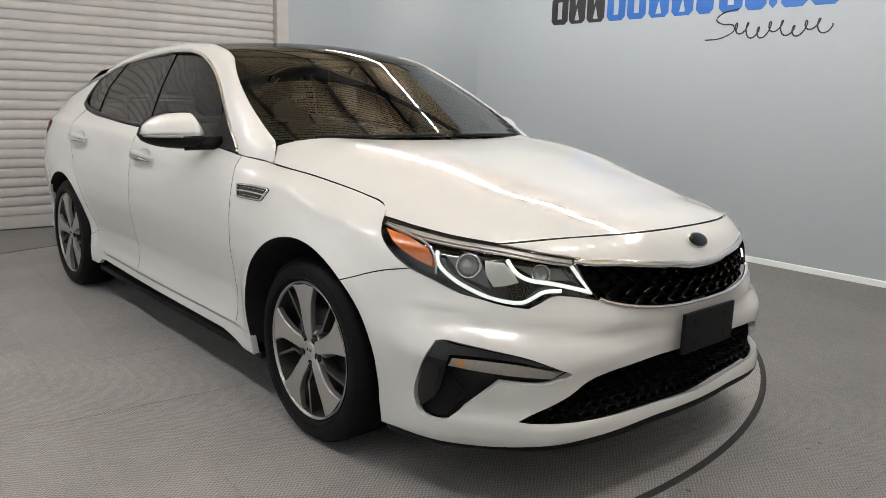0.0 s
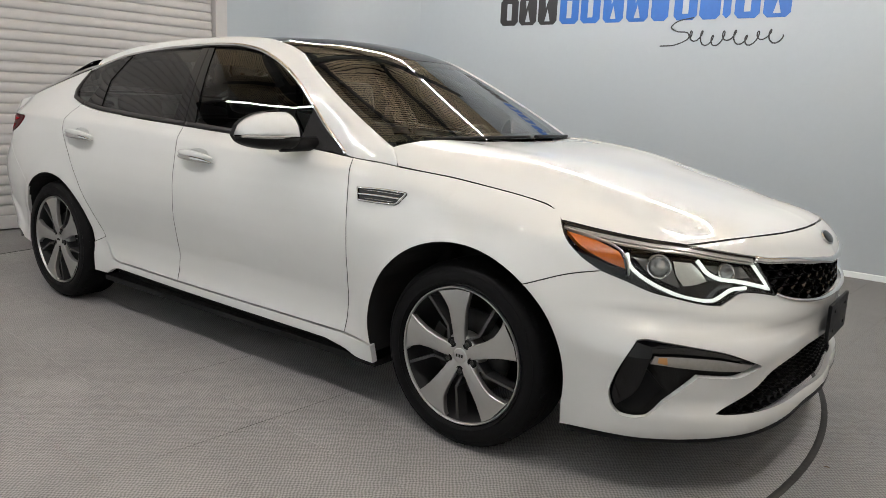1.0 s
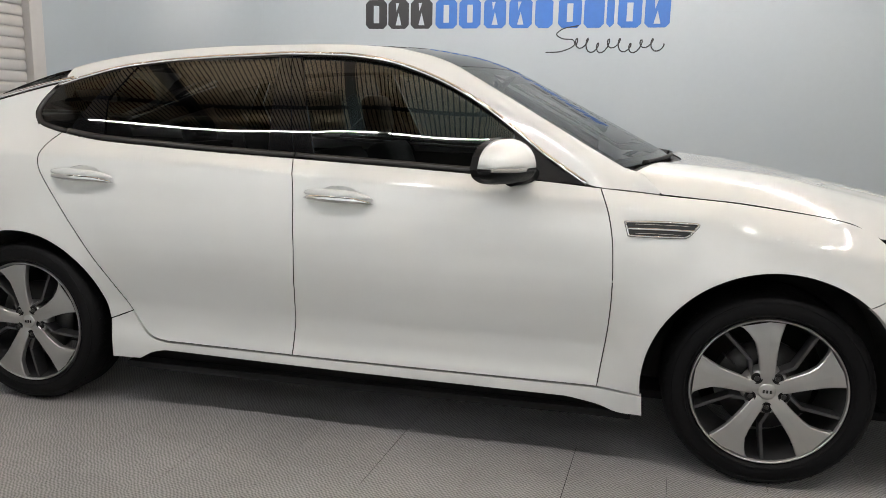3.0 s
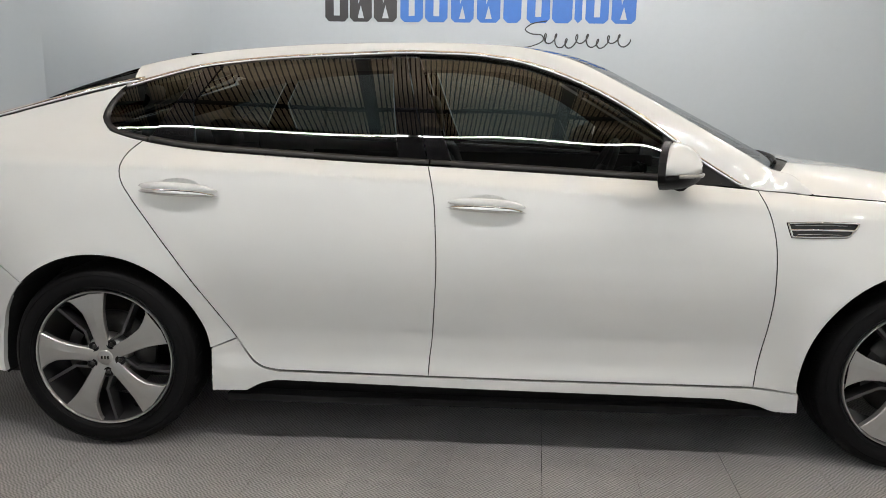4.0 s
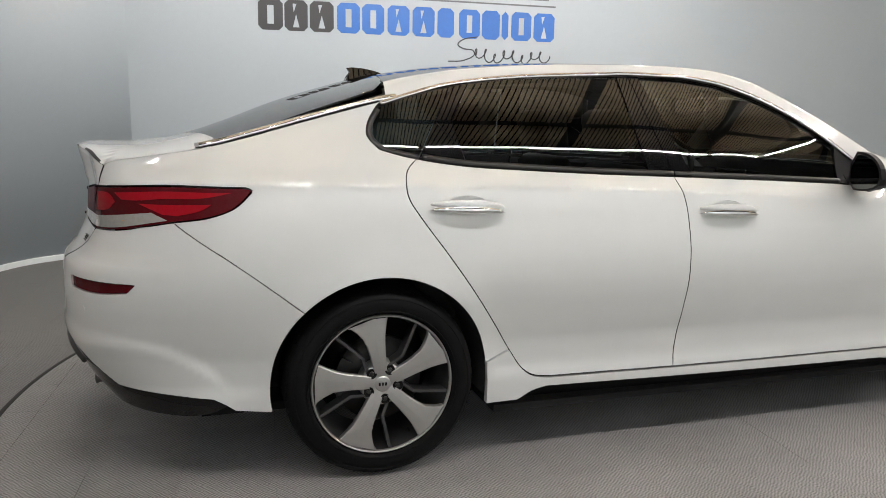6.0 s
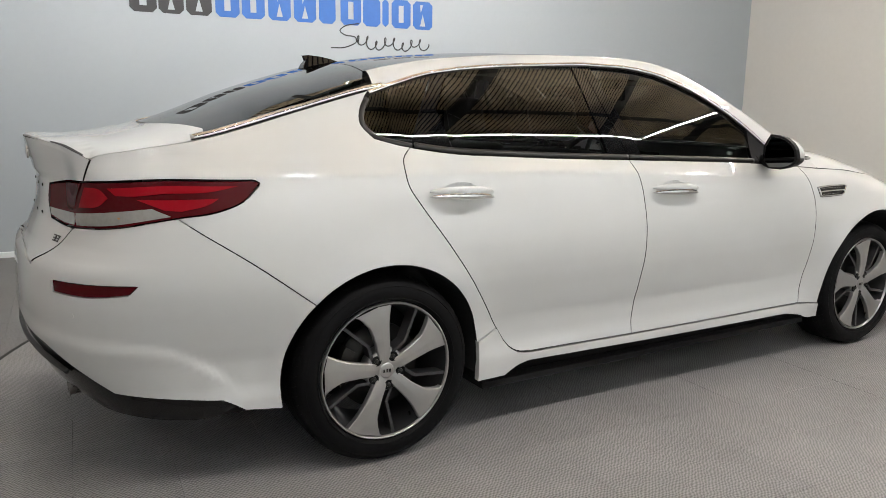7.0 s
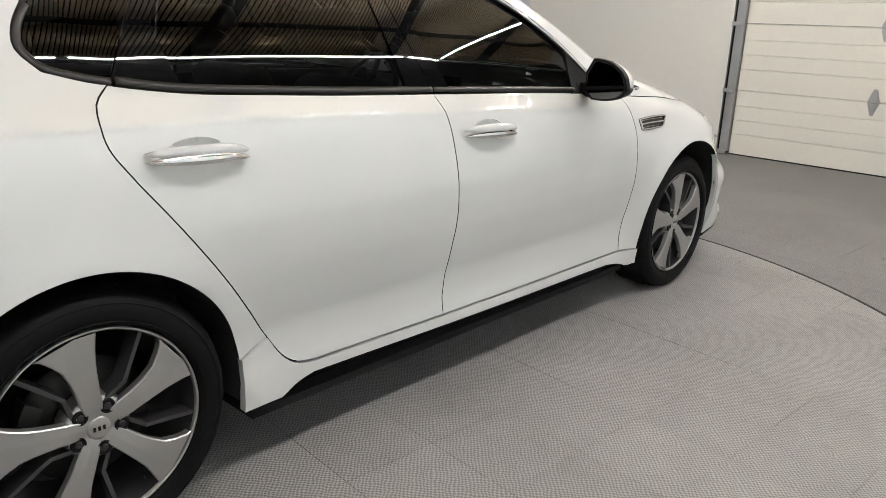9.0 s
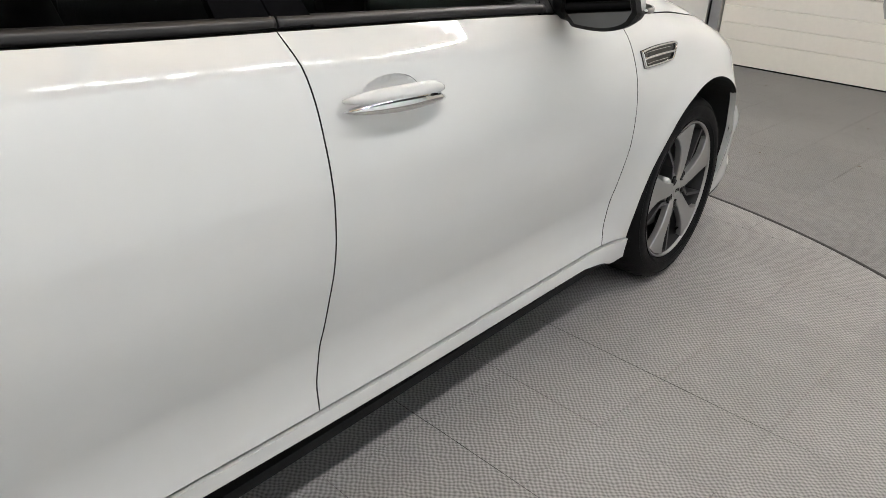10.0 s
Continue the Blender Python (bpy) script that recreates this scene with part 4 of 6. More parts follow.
panel("rear_window", top, both(outline([(-1.285, 0), (-1.30, -.3), (-1.335, -.540)], REAR_EDGE, [(-1.385, -.645), (-1.6, -.655), (-1.8, -.630), (-1.915, -.610)], [(-1.915, -.610), (-1.955, -.47), (-2.005, -.2), (-2.018, 0)])), ROOFGLASS, car, "black tinted rear window", step=.05, flange=.006)


def loft(name, A, B, mat, bulge, flip, label="", steps=6):
    """A bowed strip between two lines."""
    A, B = np.array(A), np.array(B)
    verts, n = [], len(A)
    for a, b in zip(A, B):
        mid = np.array([(a[0] + b[0]) / 2, a[1] * .45 + b[1] * .55, max(a[2], b[2])]) + np.array([0, 0, bulge])
        for t in np.linspace(0, 1, steps):
            verts.append((1 - t) ** 2 * a + 2 * t * (1 - t) * mid + t * t * b)
    faces = [(i * steps + j, (i + 1) * steps + j, (i + 1) * steps + j + 1, i * steps + j + 1) for i in range(n - 1) for j in range(steps - 1)]
    V = np.array(verts)
    if flip:
        V = V * (1, -1, 1)
    bm = bmesh.new()
    vs = [bm.verts.new(v) for v in V]
    for f in faces:
        bm.faces.new([vs[i] for i in f])
    bmesh.ops.recalc_face_normals(bm, faces=bm.faces)
    if sum(f.normal.z for f in bm.faces) < 0:
        bmesh.ops.reverse_faces(bm, faces=bm.faces)
    return part(name, bm, mat, car, label, smooth=True)


for flip in (False, True):
    outer_line = np.array(smooth_line([(1.025, .954), (.92, .964), (.83, .972), (.785, .982), (.64, 1.076), (.531, 1.157), (.399, 1.245), (.262, 1.316), (.142, 1.362), (.02, 1.396), (-.166, 1.417),
                                       (-.372, 1.419), (-.694, 1.404), (-1.0, 1.374), (-1.254, 1.320), (-1.345, 1.294)], .03))
    inner_line = np.array(smooth_line([(1.01, -.752), (.965, -.738), (.905, -.722), (.71, -.692), (.52, -.650), (.39, -.616), (.285, -.582), (.1, -.559), (-.3, -.552), (-.8, -.552), (-1.2, -.549), (-1.335, -.545)], .03))

    # pair points by the way along the car
    xs = np.r_[np.linspace(1.022, .70, 20), np.linspace(.67, -1.338, 60)]
    ou = np.interp(xs, outer_line[::-1, 0], outer_line[::-1, 0]), np.interp(xs, outer_line[::-1, 0], outer_line[::-1, 1])
    A = side(ou[0], ou[1])
    xi = np.clip(xs, -1.335, 1.008)
    iy = np.interp(xi, inner_line[::-1, 0], inner_line[::-1, 1])
    B = top(xi, iy)
    vv = np.linspace(0, 1, 80)
    sl = screen_line(vv) * (1, -1, 1) if screen_line(.5)[1] > 0 else screen_line(vv)
    for i in (1, 2):
        B[:, i] = np.where(xs > .285, np.interp(xs, sl[:, 0], sl[:, i]), B[:, i])
    B[:, 1] = np.where(xs > .905, np.interp(xs, (.905, .965, 1.024), (-.722, -.750, -.791)), B[:, 1])
    B[:, 0] = np.where(xs > .905, xs, B[:, 0])
    B[:, 2] = np.where(xs > .905, np.interp(xs, (.905, .93, .965, 1.0, 1.024), (B[np.argmin(abs(xs - .9)), 2], 1.024, 1.018, .985, .956)), B[:, 2])
    loft("roof_rail", A, B, PAINT, .016, flip, "white roof rail and windscreen pillar")
    # dark lining behind the rail
    keep = xs < .80
    lower = side(ou[0], ou[1] - .030) + np.array((0, .028, 0))
    upper = B + np.array((0, .012, -.022))
    loft("inner_rail", lower[keep], upper[keep], SEAT, -.006, flip, "black inner pillar and roof lining")


# dark printed border under the windscreen's edge
def screen_under(v, q):
    return screen(v, q) - np.array((.003, 0, .004))


for name, loop in (("border", [(0, -.995), (0, .995), (.075, .95), (.075, -.95)]), ("border", [(.076, -.995), (.076, -.95), (.93, -.94), (.93, -.995)]), ("border", [(.076, .995), (.93, .995), (.93, .94), (.076, .95)]), ("border", [(.931, -.995), (.931, .995), (.998, .995), (.998, -.995)])):
    panel("screen_border", screen_under, outline(*[[loop[i], loop[(i + 1) % 4]] for i in range(4)], gap=.05), FRIT, car, "black printed windscreen border", step=.06, gap=0, flange=0)


# dark lining inside the rear pillars
for flip in (False, True):
    trunk_line = bend(*TRUNK_GAP)
    us = np.linspace(-2.0, -1.30, 20)
    lower = side(us, trunk_line(us) - .07) + np.array((0, .03, 0))
    upper = top(us, -.595 + 0 * us) + np.array((0, 0, -.03))
    loft("inner_rear_pillar", lower, upper, SEAT, 0.0, flip, "black inner rear pillar lining")


# ---- nose ----
FOG = outline([(2.010, .519), (1.975, .450), (1.945, .344), (1.955, .305)], [(1.955, .305), (1.975, .284), (2.015, .281), (2.050, .290)], [(2.050, .290), (2.185, .417)], [(2.185, .417), (2.31, .414), (2.382, .443)],
              [(2.382, .443), (2.27, .487), (2.16, .508), (2.065, .521)], [(2.065, .521), (2.035, .524), (2.010, .519)], gap=.015)
INTAKE_HALF = [(U1, .449), (2.75, .447), (2.593, .440), (2.50, .433), (2.435, .415), (2.38, .375), (2.245, .302)]
INTAKE = mirrored(smooth_line(INTAKE_HALF[::-1], .03)[:-1] + [(U1, .449)], U1)
low_half = smooth_line([(2.245, .300), (2.37, .300), (2.51, .299), (2.82, .293), (U1, .292)], .03)
up_half = smooth_line(INTAKE_HALF[::-1], .03)
INTAKE = up_half[:-1] + [(2 * U1 - a, b) for a, b in reversed(up_half)][0:] + [(2 * U1 - a, b) for a, b in low_half[1:]] + list(reversed(low_half[1:-1]))
arch = arc(*FRONT_ARCH, 50.5, -8)
right = outline([(U1, .597), *GRILLE_LOW[-2::-1]], LAMP_LOW_IN[::-1], LAMP_LOW[:2:-1], [LAMP_LOW[3], (1.793, .6885), arch[0]], arch, [arch[-1], (1.803, .196)], [(1.803, .196), (1.98, .209), (2.17, .215), (2.34, .232), (2.45, .245), (2.815, .256), (U1, .258)])
loop = right + [(2 * U1 - a, b) for a, b in reversed(right[1:-1])]
front_bumper = panel("front_bumper", side_full, loop, PAINT, car, "white front bumper", holes=[FOG, [(2 * U1 - a, b) for a, b in FOG], INTAKE], step=.028, flange=.022)
right = outline(HOOD_FRONT[::-1], LAMP_TOP[3:], GRILLE_TOP)
panel("nose_panel", side_full, right + [(2 * U1 - a, b) for a, b in reversed(right[1:-1])], PAINT, car, "white nose panel above the grille", step=.025)
half = smooth_line([(1.83, .195), (2.0, .206), (2.17, .212), (2.34, .229), (2.45, .242), (2.815, .253), (U1, .255)], .03)
lip = half[:-1] + [(2 * U1 - a, b) for a, b in reversed(half)]
P, N = on(shifted(side_full, -.015), lip, .03)
tube("chin_lip", P + np.array((0, 0, -.008)), .03, .014, PLASTIC, front_bumper, "black chin lip", up=N)
shell = shifted(side_full, -.05)
panel("intake_back", shell, [(a, b) for a, b in INTAKE], LINER, front_bumper, gap=-.02, flange=0, step=.04)


def honeycomb(name, region, pu, pz, skin, bar, mat, parent):
    """A grille of small hexagon cells clipped to an outline."""
    q = np.array(region)
    verts, faces = [], []
    row, z = 0, q[:, 1].min()
    while z < q[:, 1].max() + pz:
        u = q[:, 0].min() + (pu / 2 if row % 2 else 0)
        while u < q[:, 0].max() + pu:
            if inside(np.array([u]), np.array([z]), [region])[0]:
                ring = []
                for k in range(6):
                    a = math.pi / 3 * k
                    ring.append((u + pu * .60 * math.cos(a), z + pz * .56 * math.sin(a)))
                o = np.array(ring)
                i = np.array([(u + (a - u) * bar, z + (b - z) * bar) for a, b in ring])
                base = len(verts)
                for pts, d in ((o, .0), (i, .006), (i * .9 + np.array((u, z)) * .1, -.022)):
                    verts += list(skin(pts[:, 0], pts[:, 1]) + normal_of(skin, pts[:, 0], pts[:, 1]) * d)
                for k in range(6):
                    j = (k + 1) % 6
                    faces += [(base + k, base + j, base + 6 + j, base + 6 + k), (base + 6 + k, base + 6 + j, base + 12 + j, base + 12 + k)]
            u += pu
        z += pz
        row += 1
    return raw(name, verts, faces, mat, parent)


honeycomb("intake_mesh", INTAKE, .046, .019, shifted(side_full, -.030), .78, PLASTIC, front_bumper)
half_g = outline([(U1, .597), *GRILLE_LOW[-2::-1]], LAMP_IN[::-1], GRILLE_TOP)
GRILLE = half_g + [(2 * U1 - a, b) for a, b in reversed(half_g[1:-1])]
grille = panel("grille_back", shell, GRILLE, LINER, car, "black honeycomb radiator grille", gap=-.01, flange=0, step=.04)
honeycomb("grille_mesh", GRILLE, .070, .028, shifted(side_full, -.022), .80, BLACK, grille)
gt = smooth_line(GRILLE_TOP, .03)
strip = gt[:-1] + [(2 * U1 - a, b) for a, b in reversed(gt)]
P, N = on(shifted(side_full, -.004), [(a, b - .006) for a, b in strip], .03)
tube("grille_moulding", P, .022, .012, CHROME, grille, "chrome upper grille moulding", up=N)
gl = smooth_line([(2.475, .642), (2.50, .632), (2.585, .614), (2.747, .598), (U1, .597)], .03)
strip = gl[:-1] + [(2 * U1 - a, b) for a, b in reversed(gl)]
P, N = on(shifted(side_full, -.003), [(a, b + .005) for a, b in strip], .03)
tube("grille_moulding", P, .012, .010, CHROME, grille, "chrome lower grille moulding", up=N)
# emblem: a plain oval
EMB_N = normal_of(side_full, U1 - .01, .783)
EMB = Vector(side_full(U1, .783)) + Vector(EMB_N) * .002
EMB_TILT = -math.asin(EMB_N[2])
bm = bmesh.new()
bmesh.ops.create_uvsphere(bm, u_segments=24, v_segments=10, radius=1, matrix=Matrix.LocRotScale(EMB, Euler((0, EMB_TILT, 0)), (.007, .056, .029)))
part("emblem", bm, CHROME, car, "plain chrome oval emblem", True)
bm = bmesh.new()
bmesh.ops.create_uvsphere(bm, u_segments=24, v_segments=10, radius=1, matrix=Matrix.LocRotScale(EMB + Vector(EMB_N) * .002, Euler((0, EMB_TILT, 0)), (.007, .0515, .0255)))
part("emblem_field", bm, BLACK, car, "", True)
# number plate holder, empty
bm = bmesh.new()
box(bm, -.006, .006, -.152, .152, -.066, .066, .004)
for y in (-.09, .09):
    for z in (-.035, .035):
        rod(bm, (.005, y, z), (.009, y, z), .006, 8)
ob = part("plate_holder", bm, PLASTIC, front_bumper, "black empty plate holder")
ob.location, ob.rotation_euler = (2.408, 0, .510), (0, 0, 0)

for flip in (False, True):
    s = dict(flip=flip)
    pocket = panel("fog_pocket", shifted(side, -.035), FOG, LINER, front_bumper, "black air curtain pocket", gap=-.008, flange=0, **s)
    panel("fog_bezel", shifted(side, -.006), outline([(2.010, .519), (2.035, .524), (2.065, .521)], [(2.065, .521), (2.16, .508), (2.27, .487), (2.382, .443)], [(2.382, .443), (2.33, .456), (2.25, .476)], [(2.25, .476), (2.15, .486), (2.055, .486)], [(2.055, .486), (2.02, .36), (1.965, .305)], [(1.965, .305), (1.952, .344), (1.975, .450), (2.010, .519)]), BLACK, pocket, "gloss black bezel", flange=.02, **s)
    panel("turn_lamp", shifted(side, -.010), outline([(2.060, .480), (2.15, .479), (2.25, .470), (2.362, .446)], [(2.362, .446), (2.330, .424)], [(2.330, .424), (2.22, .431), (2.12, .441), (2.048, .450)], [(2.048, .450), (2.060, .480)], gap=.012), WHITELENS, pocket, "clear turn signal lamp", step=.015, flange=.015, **s)
    panel("turn_reflector", shifted(side, -.009), outline([(2.072, .474), (2.095, .475)], [(2.095, .475), (2.098, .450)], [(2.098, .450), (2.070, .456)], [(2.070, .456), (2.072, .474)], gap=.01), PALEAMBER, pocket, step=.01, gap=0, flange=.004, **s)
    panel("cooling_slot", shifted(side, -.020), outline([(1.985, .44), (1.965, .34), (1.985, .30)], [(1.985, .30), (2.04, .30), (2.10, .37)], [(2.10, .37), (2.04, .43), (1.985, .44)]), PLASTIC, pocket, "", flange=.01, **s)
    # head lamp
    lamp_loop = outline(LAMP_TOP, LAMP_IN, LAMP_LOW_IN[::-1], LAMP_LOW[::-1], gap=.012)
    lamp = panel("headlamp", shifted(side, -.045), lamp_loop, BLACK, car, "lit projector headlamp with chrome trim", gap=-.004, flange=0, step=.02, **s)
    panel("lamp_rim", shifted(side, -.001), lamp_loop, BLACK, lamp, holes=[shrink(lamp_loop, .006)], gap=.001, flange=.03, step=.05, **s)
    panel("lamp_glass", shifted(side, -.001), lamp_loop, CLEAR, lamp, "clear lamp cover", gap=.004, flange=0, step=.02, **s)
    brow = [(1.760, .836), (1.88, .8205), (2.02, .8045), (2.165, .7925), (2.29, .7755), (2.395, .7620)]
    drop = lambda d0, d1: [(u, z - d0 - (d1 - d0) * min(1, (u - 1.76) / .10)) for u, z in brow]
    for d0, d1, d2, d3 in ((.0, .0, .003, .0135), (.006, .0165, .008, .0215)):
        panel("lamp_brow", shifted(side, -.006), outline(drop(d0, d1), [drop(d0, d1)[-1], drop(d2, d3)[-1]], drop(d2, d3)[::-1], [drop(d2, d3)[0], drop(d0, d1)[0]], gap=.012), SATIN, lamp, "silver lamp brow", step=.015, flange=.008, gap=.0005, **s)
    panel("side_reflector", shifted(side, -.005), outline([(1.774, .818), (1.87, .799), (1.945, .771)], [(1.945, .771), (1.962, .745), (1.968, .718)], [(1.968, .716), (1.900, .738), (1.832, .772), (1.774, .818)], gap=.012), AMBER, lamp, "amber side reflector", step=.012, flange=.02, **s)
    strip_on("reflector_frame", shifted(side, -.006), [(1.775, .824), (1.87, .804), (1.948, .775), (1.972, .742), (1.979, .700)], .006, .005, SATIN, lamp, "silver reflector frame", gap=.012, **s)
    panel("lamp_bowl", shifted(side, -.035), outline([(1.99, .768), (2.115, .762)], [(2.115, .762), (2.135, .70), (2.15, .664)], [(2.15, .664), (2.10, .682), (2.05, .70)], [(2.05, .70), (1.99, .768)], gap=.012), SMOKED, lamp, "smoked inner lamp housing", step=.015, flange=.0, **s)
    panel("lamp_bowl", shifted(side, -.032), outline([(2.122, .760), (2.185, .756)], [(2.185, .756), (2.222, .715), (2.235, .690)], [(2.235, .690), (2.19, .676), (2.155, .672)], [(2.155, .672), (2.13, .71), (2.122, .760)], gap=.012), REFLECTOR, lamp, "bright silver reflector", step=.015, flange=.0, **s)
    panel("lamp_bowl", shifted(side, -.035), outline([(2.20, .752), (2.37, .74)], [(2.37, .74), (2.40, .70)], [(2.40, .70), (2.30, .70)], [(2.30, .70), (2.20, .752)], gap=.012), SMOKED, lamp, "smoked inner lamp housing", step=.015, flange=.0, **s)
    strip_on("light_strip", shifted(side, -.014), [(1.972, .768), (1.980, .733), (2.02, .698), (2.08, .667), (2.16, .643), (2.245, .637), (2.275, .649), (2.31, .666), (2.36, .670)], .011, .008, DRL, lamp, "glowing white light strip", gap=.012, **s)
    strip_on("light_strip", shifted(side, -.014), [(2.195, .757), (2.222, .722), (2.26, .702), (2.34, .690), (2.455, .664)], .012, .008, DRL, lamp, "glowing white light strip", gap=.012, **s)
    strip_on("light_strip", shifted(side, -.014), [(2.392, .745), (2.42, .705), (2.455, .664)], .010, .007, DRL, lamp, "glowing white light strip", gap=.012, **s)
    for u, z, r in ((2.075, .735, .030), (2.30, .722, .022)):
        p = side(u, z) - normal_of(side, u, z) * .028
        if flip:
            p = p * (1, -1, 1)
        bm = bmesh.new()
        bmesh.ops.create_uvsphere(bm, u_segments=20, v_segments=12, radius=r, matrix=Matrix.Translation(p))
        part("projector", bm, LENS, lamp, "round projector lens", True)
        bm = bmesh.new()
        d = normal_of(side, u, z) * ((1, -1, 1) if flip else (1, 1, 1))
        m = Matrix.Translation(p) @ Vector(d).to_track_quat("Y", "Z").to_matrix().to_4x4()
        spin(bm, [(r * 1.02, .0), (r * 1.15, .008), (r * 1.3, .004), (r * 1.35, -.012)], 28)
        bmesh.ops.transform(bm, matrix=m, verts=bm.verts)
        part("projector_ring", bm, CHROME, lamp, "", True)
    # fender vent
    v_out = outline([(.914, .874), (1.03, .878), (1.138, .877)], [(1.138, .877), (1.152, .872), (1.150, .862)], [(1.150, .862), (1.124, .832)], [(1.124, .832), (1.110, .824), (1.09, .822)], [(1.09, .822), (1.0, .820), (.938, .821)], [(.938, .821), (.927, .823), (.923, .832)], [(.923, .832), (.912, .868)], gap=.01)
    vent = panel("fender_vent", shifted(side, .002), v_out, BLACK, car, "chrome and black fender vent", step=.015, flange=.01, **s)
    strip_on("vent_bar", shifted(side, .003), [(.926, .8480), (1.03, .8495), (1.134, .8490)], .0080, .006, CHROME, vent, "chrome vent bar", **s)
    for a, b, u0, u1 in ((.8630, .8635, .940, 1.118), (.8345, .8355, .948, 1.095)):
        strip_on("vent_bar", shifted(side, .002), [(u0, a), ((u0 + u1) / 2, a + .001), (u1, b)], .0022, .003, CHROME, vent, "", **s)
    vc = [*v_out, v_out[0], v_out[1]]
    q = np.array(shrink(v_out, .006))
    tube("vent_frame", side(q[:, 0], q[:, 1]) + normal_of(side, q[:, 0], q[:, 1]) * .004, .0055, .005, CHROME, vent, "chrome vent frame", up=normal_of(side, q[:, 0], q[:, 1]), flip=flip, closed=True)
    # door mirror
    mirror = panel("mirror_foot", shifted(side, .0), outline([(.55, 1.03), (.72, .992)], [(.72, .992), (.70, .982), (.56, .992)], [(.56, .992), (.55, 1.03)]), PLASTIC, car, "door mirror with white cap and black base", **s)
    k = -1 if flip else 1
    bm = bmesh.new()
    rod(bm, (.60, -.80 * k, 1.005), (.545, -.94 * k, 1.0), .028, 12)
    part("mirror_arm", bm, PLASTIC, mirror, "", True)

    def mirror_shell(z_cut_low, z_cut_high, grow, mat, name, label):
        bm = bmesh.new()
        nu, nv = 28, 16
        rings = []
        for i in range(nv + 1):
            t = i / nv                      # from the root outwards
            y = -.868 - .222 * t
            w = (1 - max(0, (t - .30) / .70) ** 2.3) ** .5 if t < 1 else 0.0
            w = max(w, .02) * (1 - .55 * max(0, .18 - t) / .18)
            ring = []
            for j in range(nu):
                a = 2 * math.pi * j / nu
                cx, cz = math.cos(a), math.sin(a)
                flat = .520 - (-y - .868) * .34
                dx = .118 * max(cx, 0) ** .75 * (w ** .8)
                top_h = .100 * (1 - .12 * t)
                dz = (top_h if cz > 0 else .052) * abs(cz) ** .92 * (1 if cz > 0 else -1) * w
                z = 1.030 + dz + .004 * t
                z = min(max(z, z_cut_low), z_cut_high)
                ring.append(bm.verts.new((flat + dx * grow, y * k, z)))
            rings.append(ring)
        for a, b in zip(rings, rings[1:]):
            for j in range(nu):
                bm.faces.new((a[j], a[(j + 1) % nu], b[(j + 1) % nu], b[j]))
        bm.faces.new(rings[0])
        bm.faces.new(rings[-1])
        bmesh.ops.remove_doubles(bm, verts=bm.verts, dist=.0004)
        bmesh.ops.recalc_face_normals(bm, faces=bm.faces)
        return part(name, bm, mat, mirror, label, True)
    mirror_shell(1.036, 2, 1.0, PAINT, "mirror_cap", "white mirror cap")
    mirror_shell(0, 1.030, 1.0, PLASTIC, "mirror_base", "black lower mirror shell")
    line = [(.480 + .120 * math.cos(a) ** .8, (-.975 - .112 * math.sin(a)) * k, 1.033) for a in np.linspace(-.4, 1.45, 16)]
    tube("repeater", line, .011, .006, WHITELENS, mirror, "clear turn repeater", up=[(math.cos(a), -math.sin(a) * k, 0) for a in np.linspace(-.4, 1.45, 16)])

    def rim_of(grow, back):
        up, low = [], []
        for t in np.linspace(0, 1, 18):
            y = -.868 - .222 * t
            w = (1 - max(0, (t - .30) / .70) ** 2.3) ** .5 if t < 1 else 0.0
            w = max(w, .02) * (1 - .55 * max(0, .18 - t) / .18)
            yy = -.979 + (y + .979) * grow
            x = .520 - (-yy - .868) * .34 + back
            zc = 1.040 + .004 * t
            up.append((x, yy * k, zc + (.100 * (1 - .12 * t) * w - .010) * grow))
            low.append((x, yy * k, zc + (-.052 * w - .010) * grow))
        return up + low[::-1]
    outer, inner_rim, deep = rim_of(1.02, .016), rim_of(1.02, -.007), rim_of(.90, -.009)
    glass_rim = rim_of(.895, -.0085)
    n = len(outer)
    raw("mirror_bezel", outer + inner_rim + deep, [(i, (i + 1) % n, n + (i + 1) % n, n + i) for i in range(n)] + [(n + i, n + (i + 1) % n, 2 * n + (i + 1) % n, 2 * n + i) for i in range(n)], PLASTIC, mirror, "black mirror bezel")
    raw("mirror_glass", glass_rim, [tuple(range(n))], DIMGLASS, mirror, "mirror glass")

# ---- tail ----
arch = arc(*REAR_ARCH, 134, 190)
right = outline([(U0, .755), (-2.85, .748), (-2.75, .733), (-2.69, .722)], [(-2.69, .722), (-2.619, .772), (-2.527, .847), (-2.500, .850)], [(-2.500, .850), (-2.281, .865), (-2.073, .897)], [(-2.073, .897), (-1.862, .757), arch[0]], arch, [arch[-1], (-1.786, .267)],
                [(-1.786, .267), (-1.895, .276)], [(-1.895, .276), (-1.929, .298), (-1.965, .317)], [(-1.965, .317), (-2.308, .351)], [(-2.308, .351), (-2.43, .42), (-2.565, .481), (-2.72, .500), (-2.856, .520), (U0, .540)])
REFL = outline([(-2.515, .699), (-2.40, .701), (-2.192, .702)], [(-2.192, .702), (-2.222, .674)], [(-2.222, .674), (-2.34, .663), (-2.508, .664)], [(-2.508, .664), (-2.515, .699)], gap=.015)
rear_bumper = panel("rear_bumper", side_full, right + [(2 * U0 - a, b) for a, b in reversed(right[1:-1])], PAINT, car, "white rear bumper", step=.018, holes=[REFL, [(2 * U0 - a, b) for a, b in REFL]], flange=.02)
under = shifted(side_full, -.012)
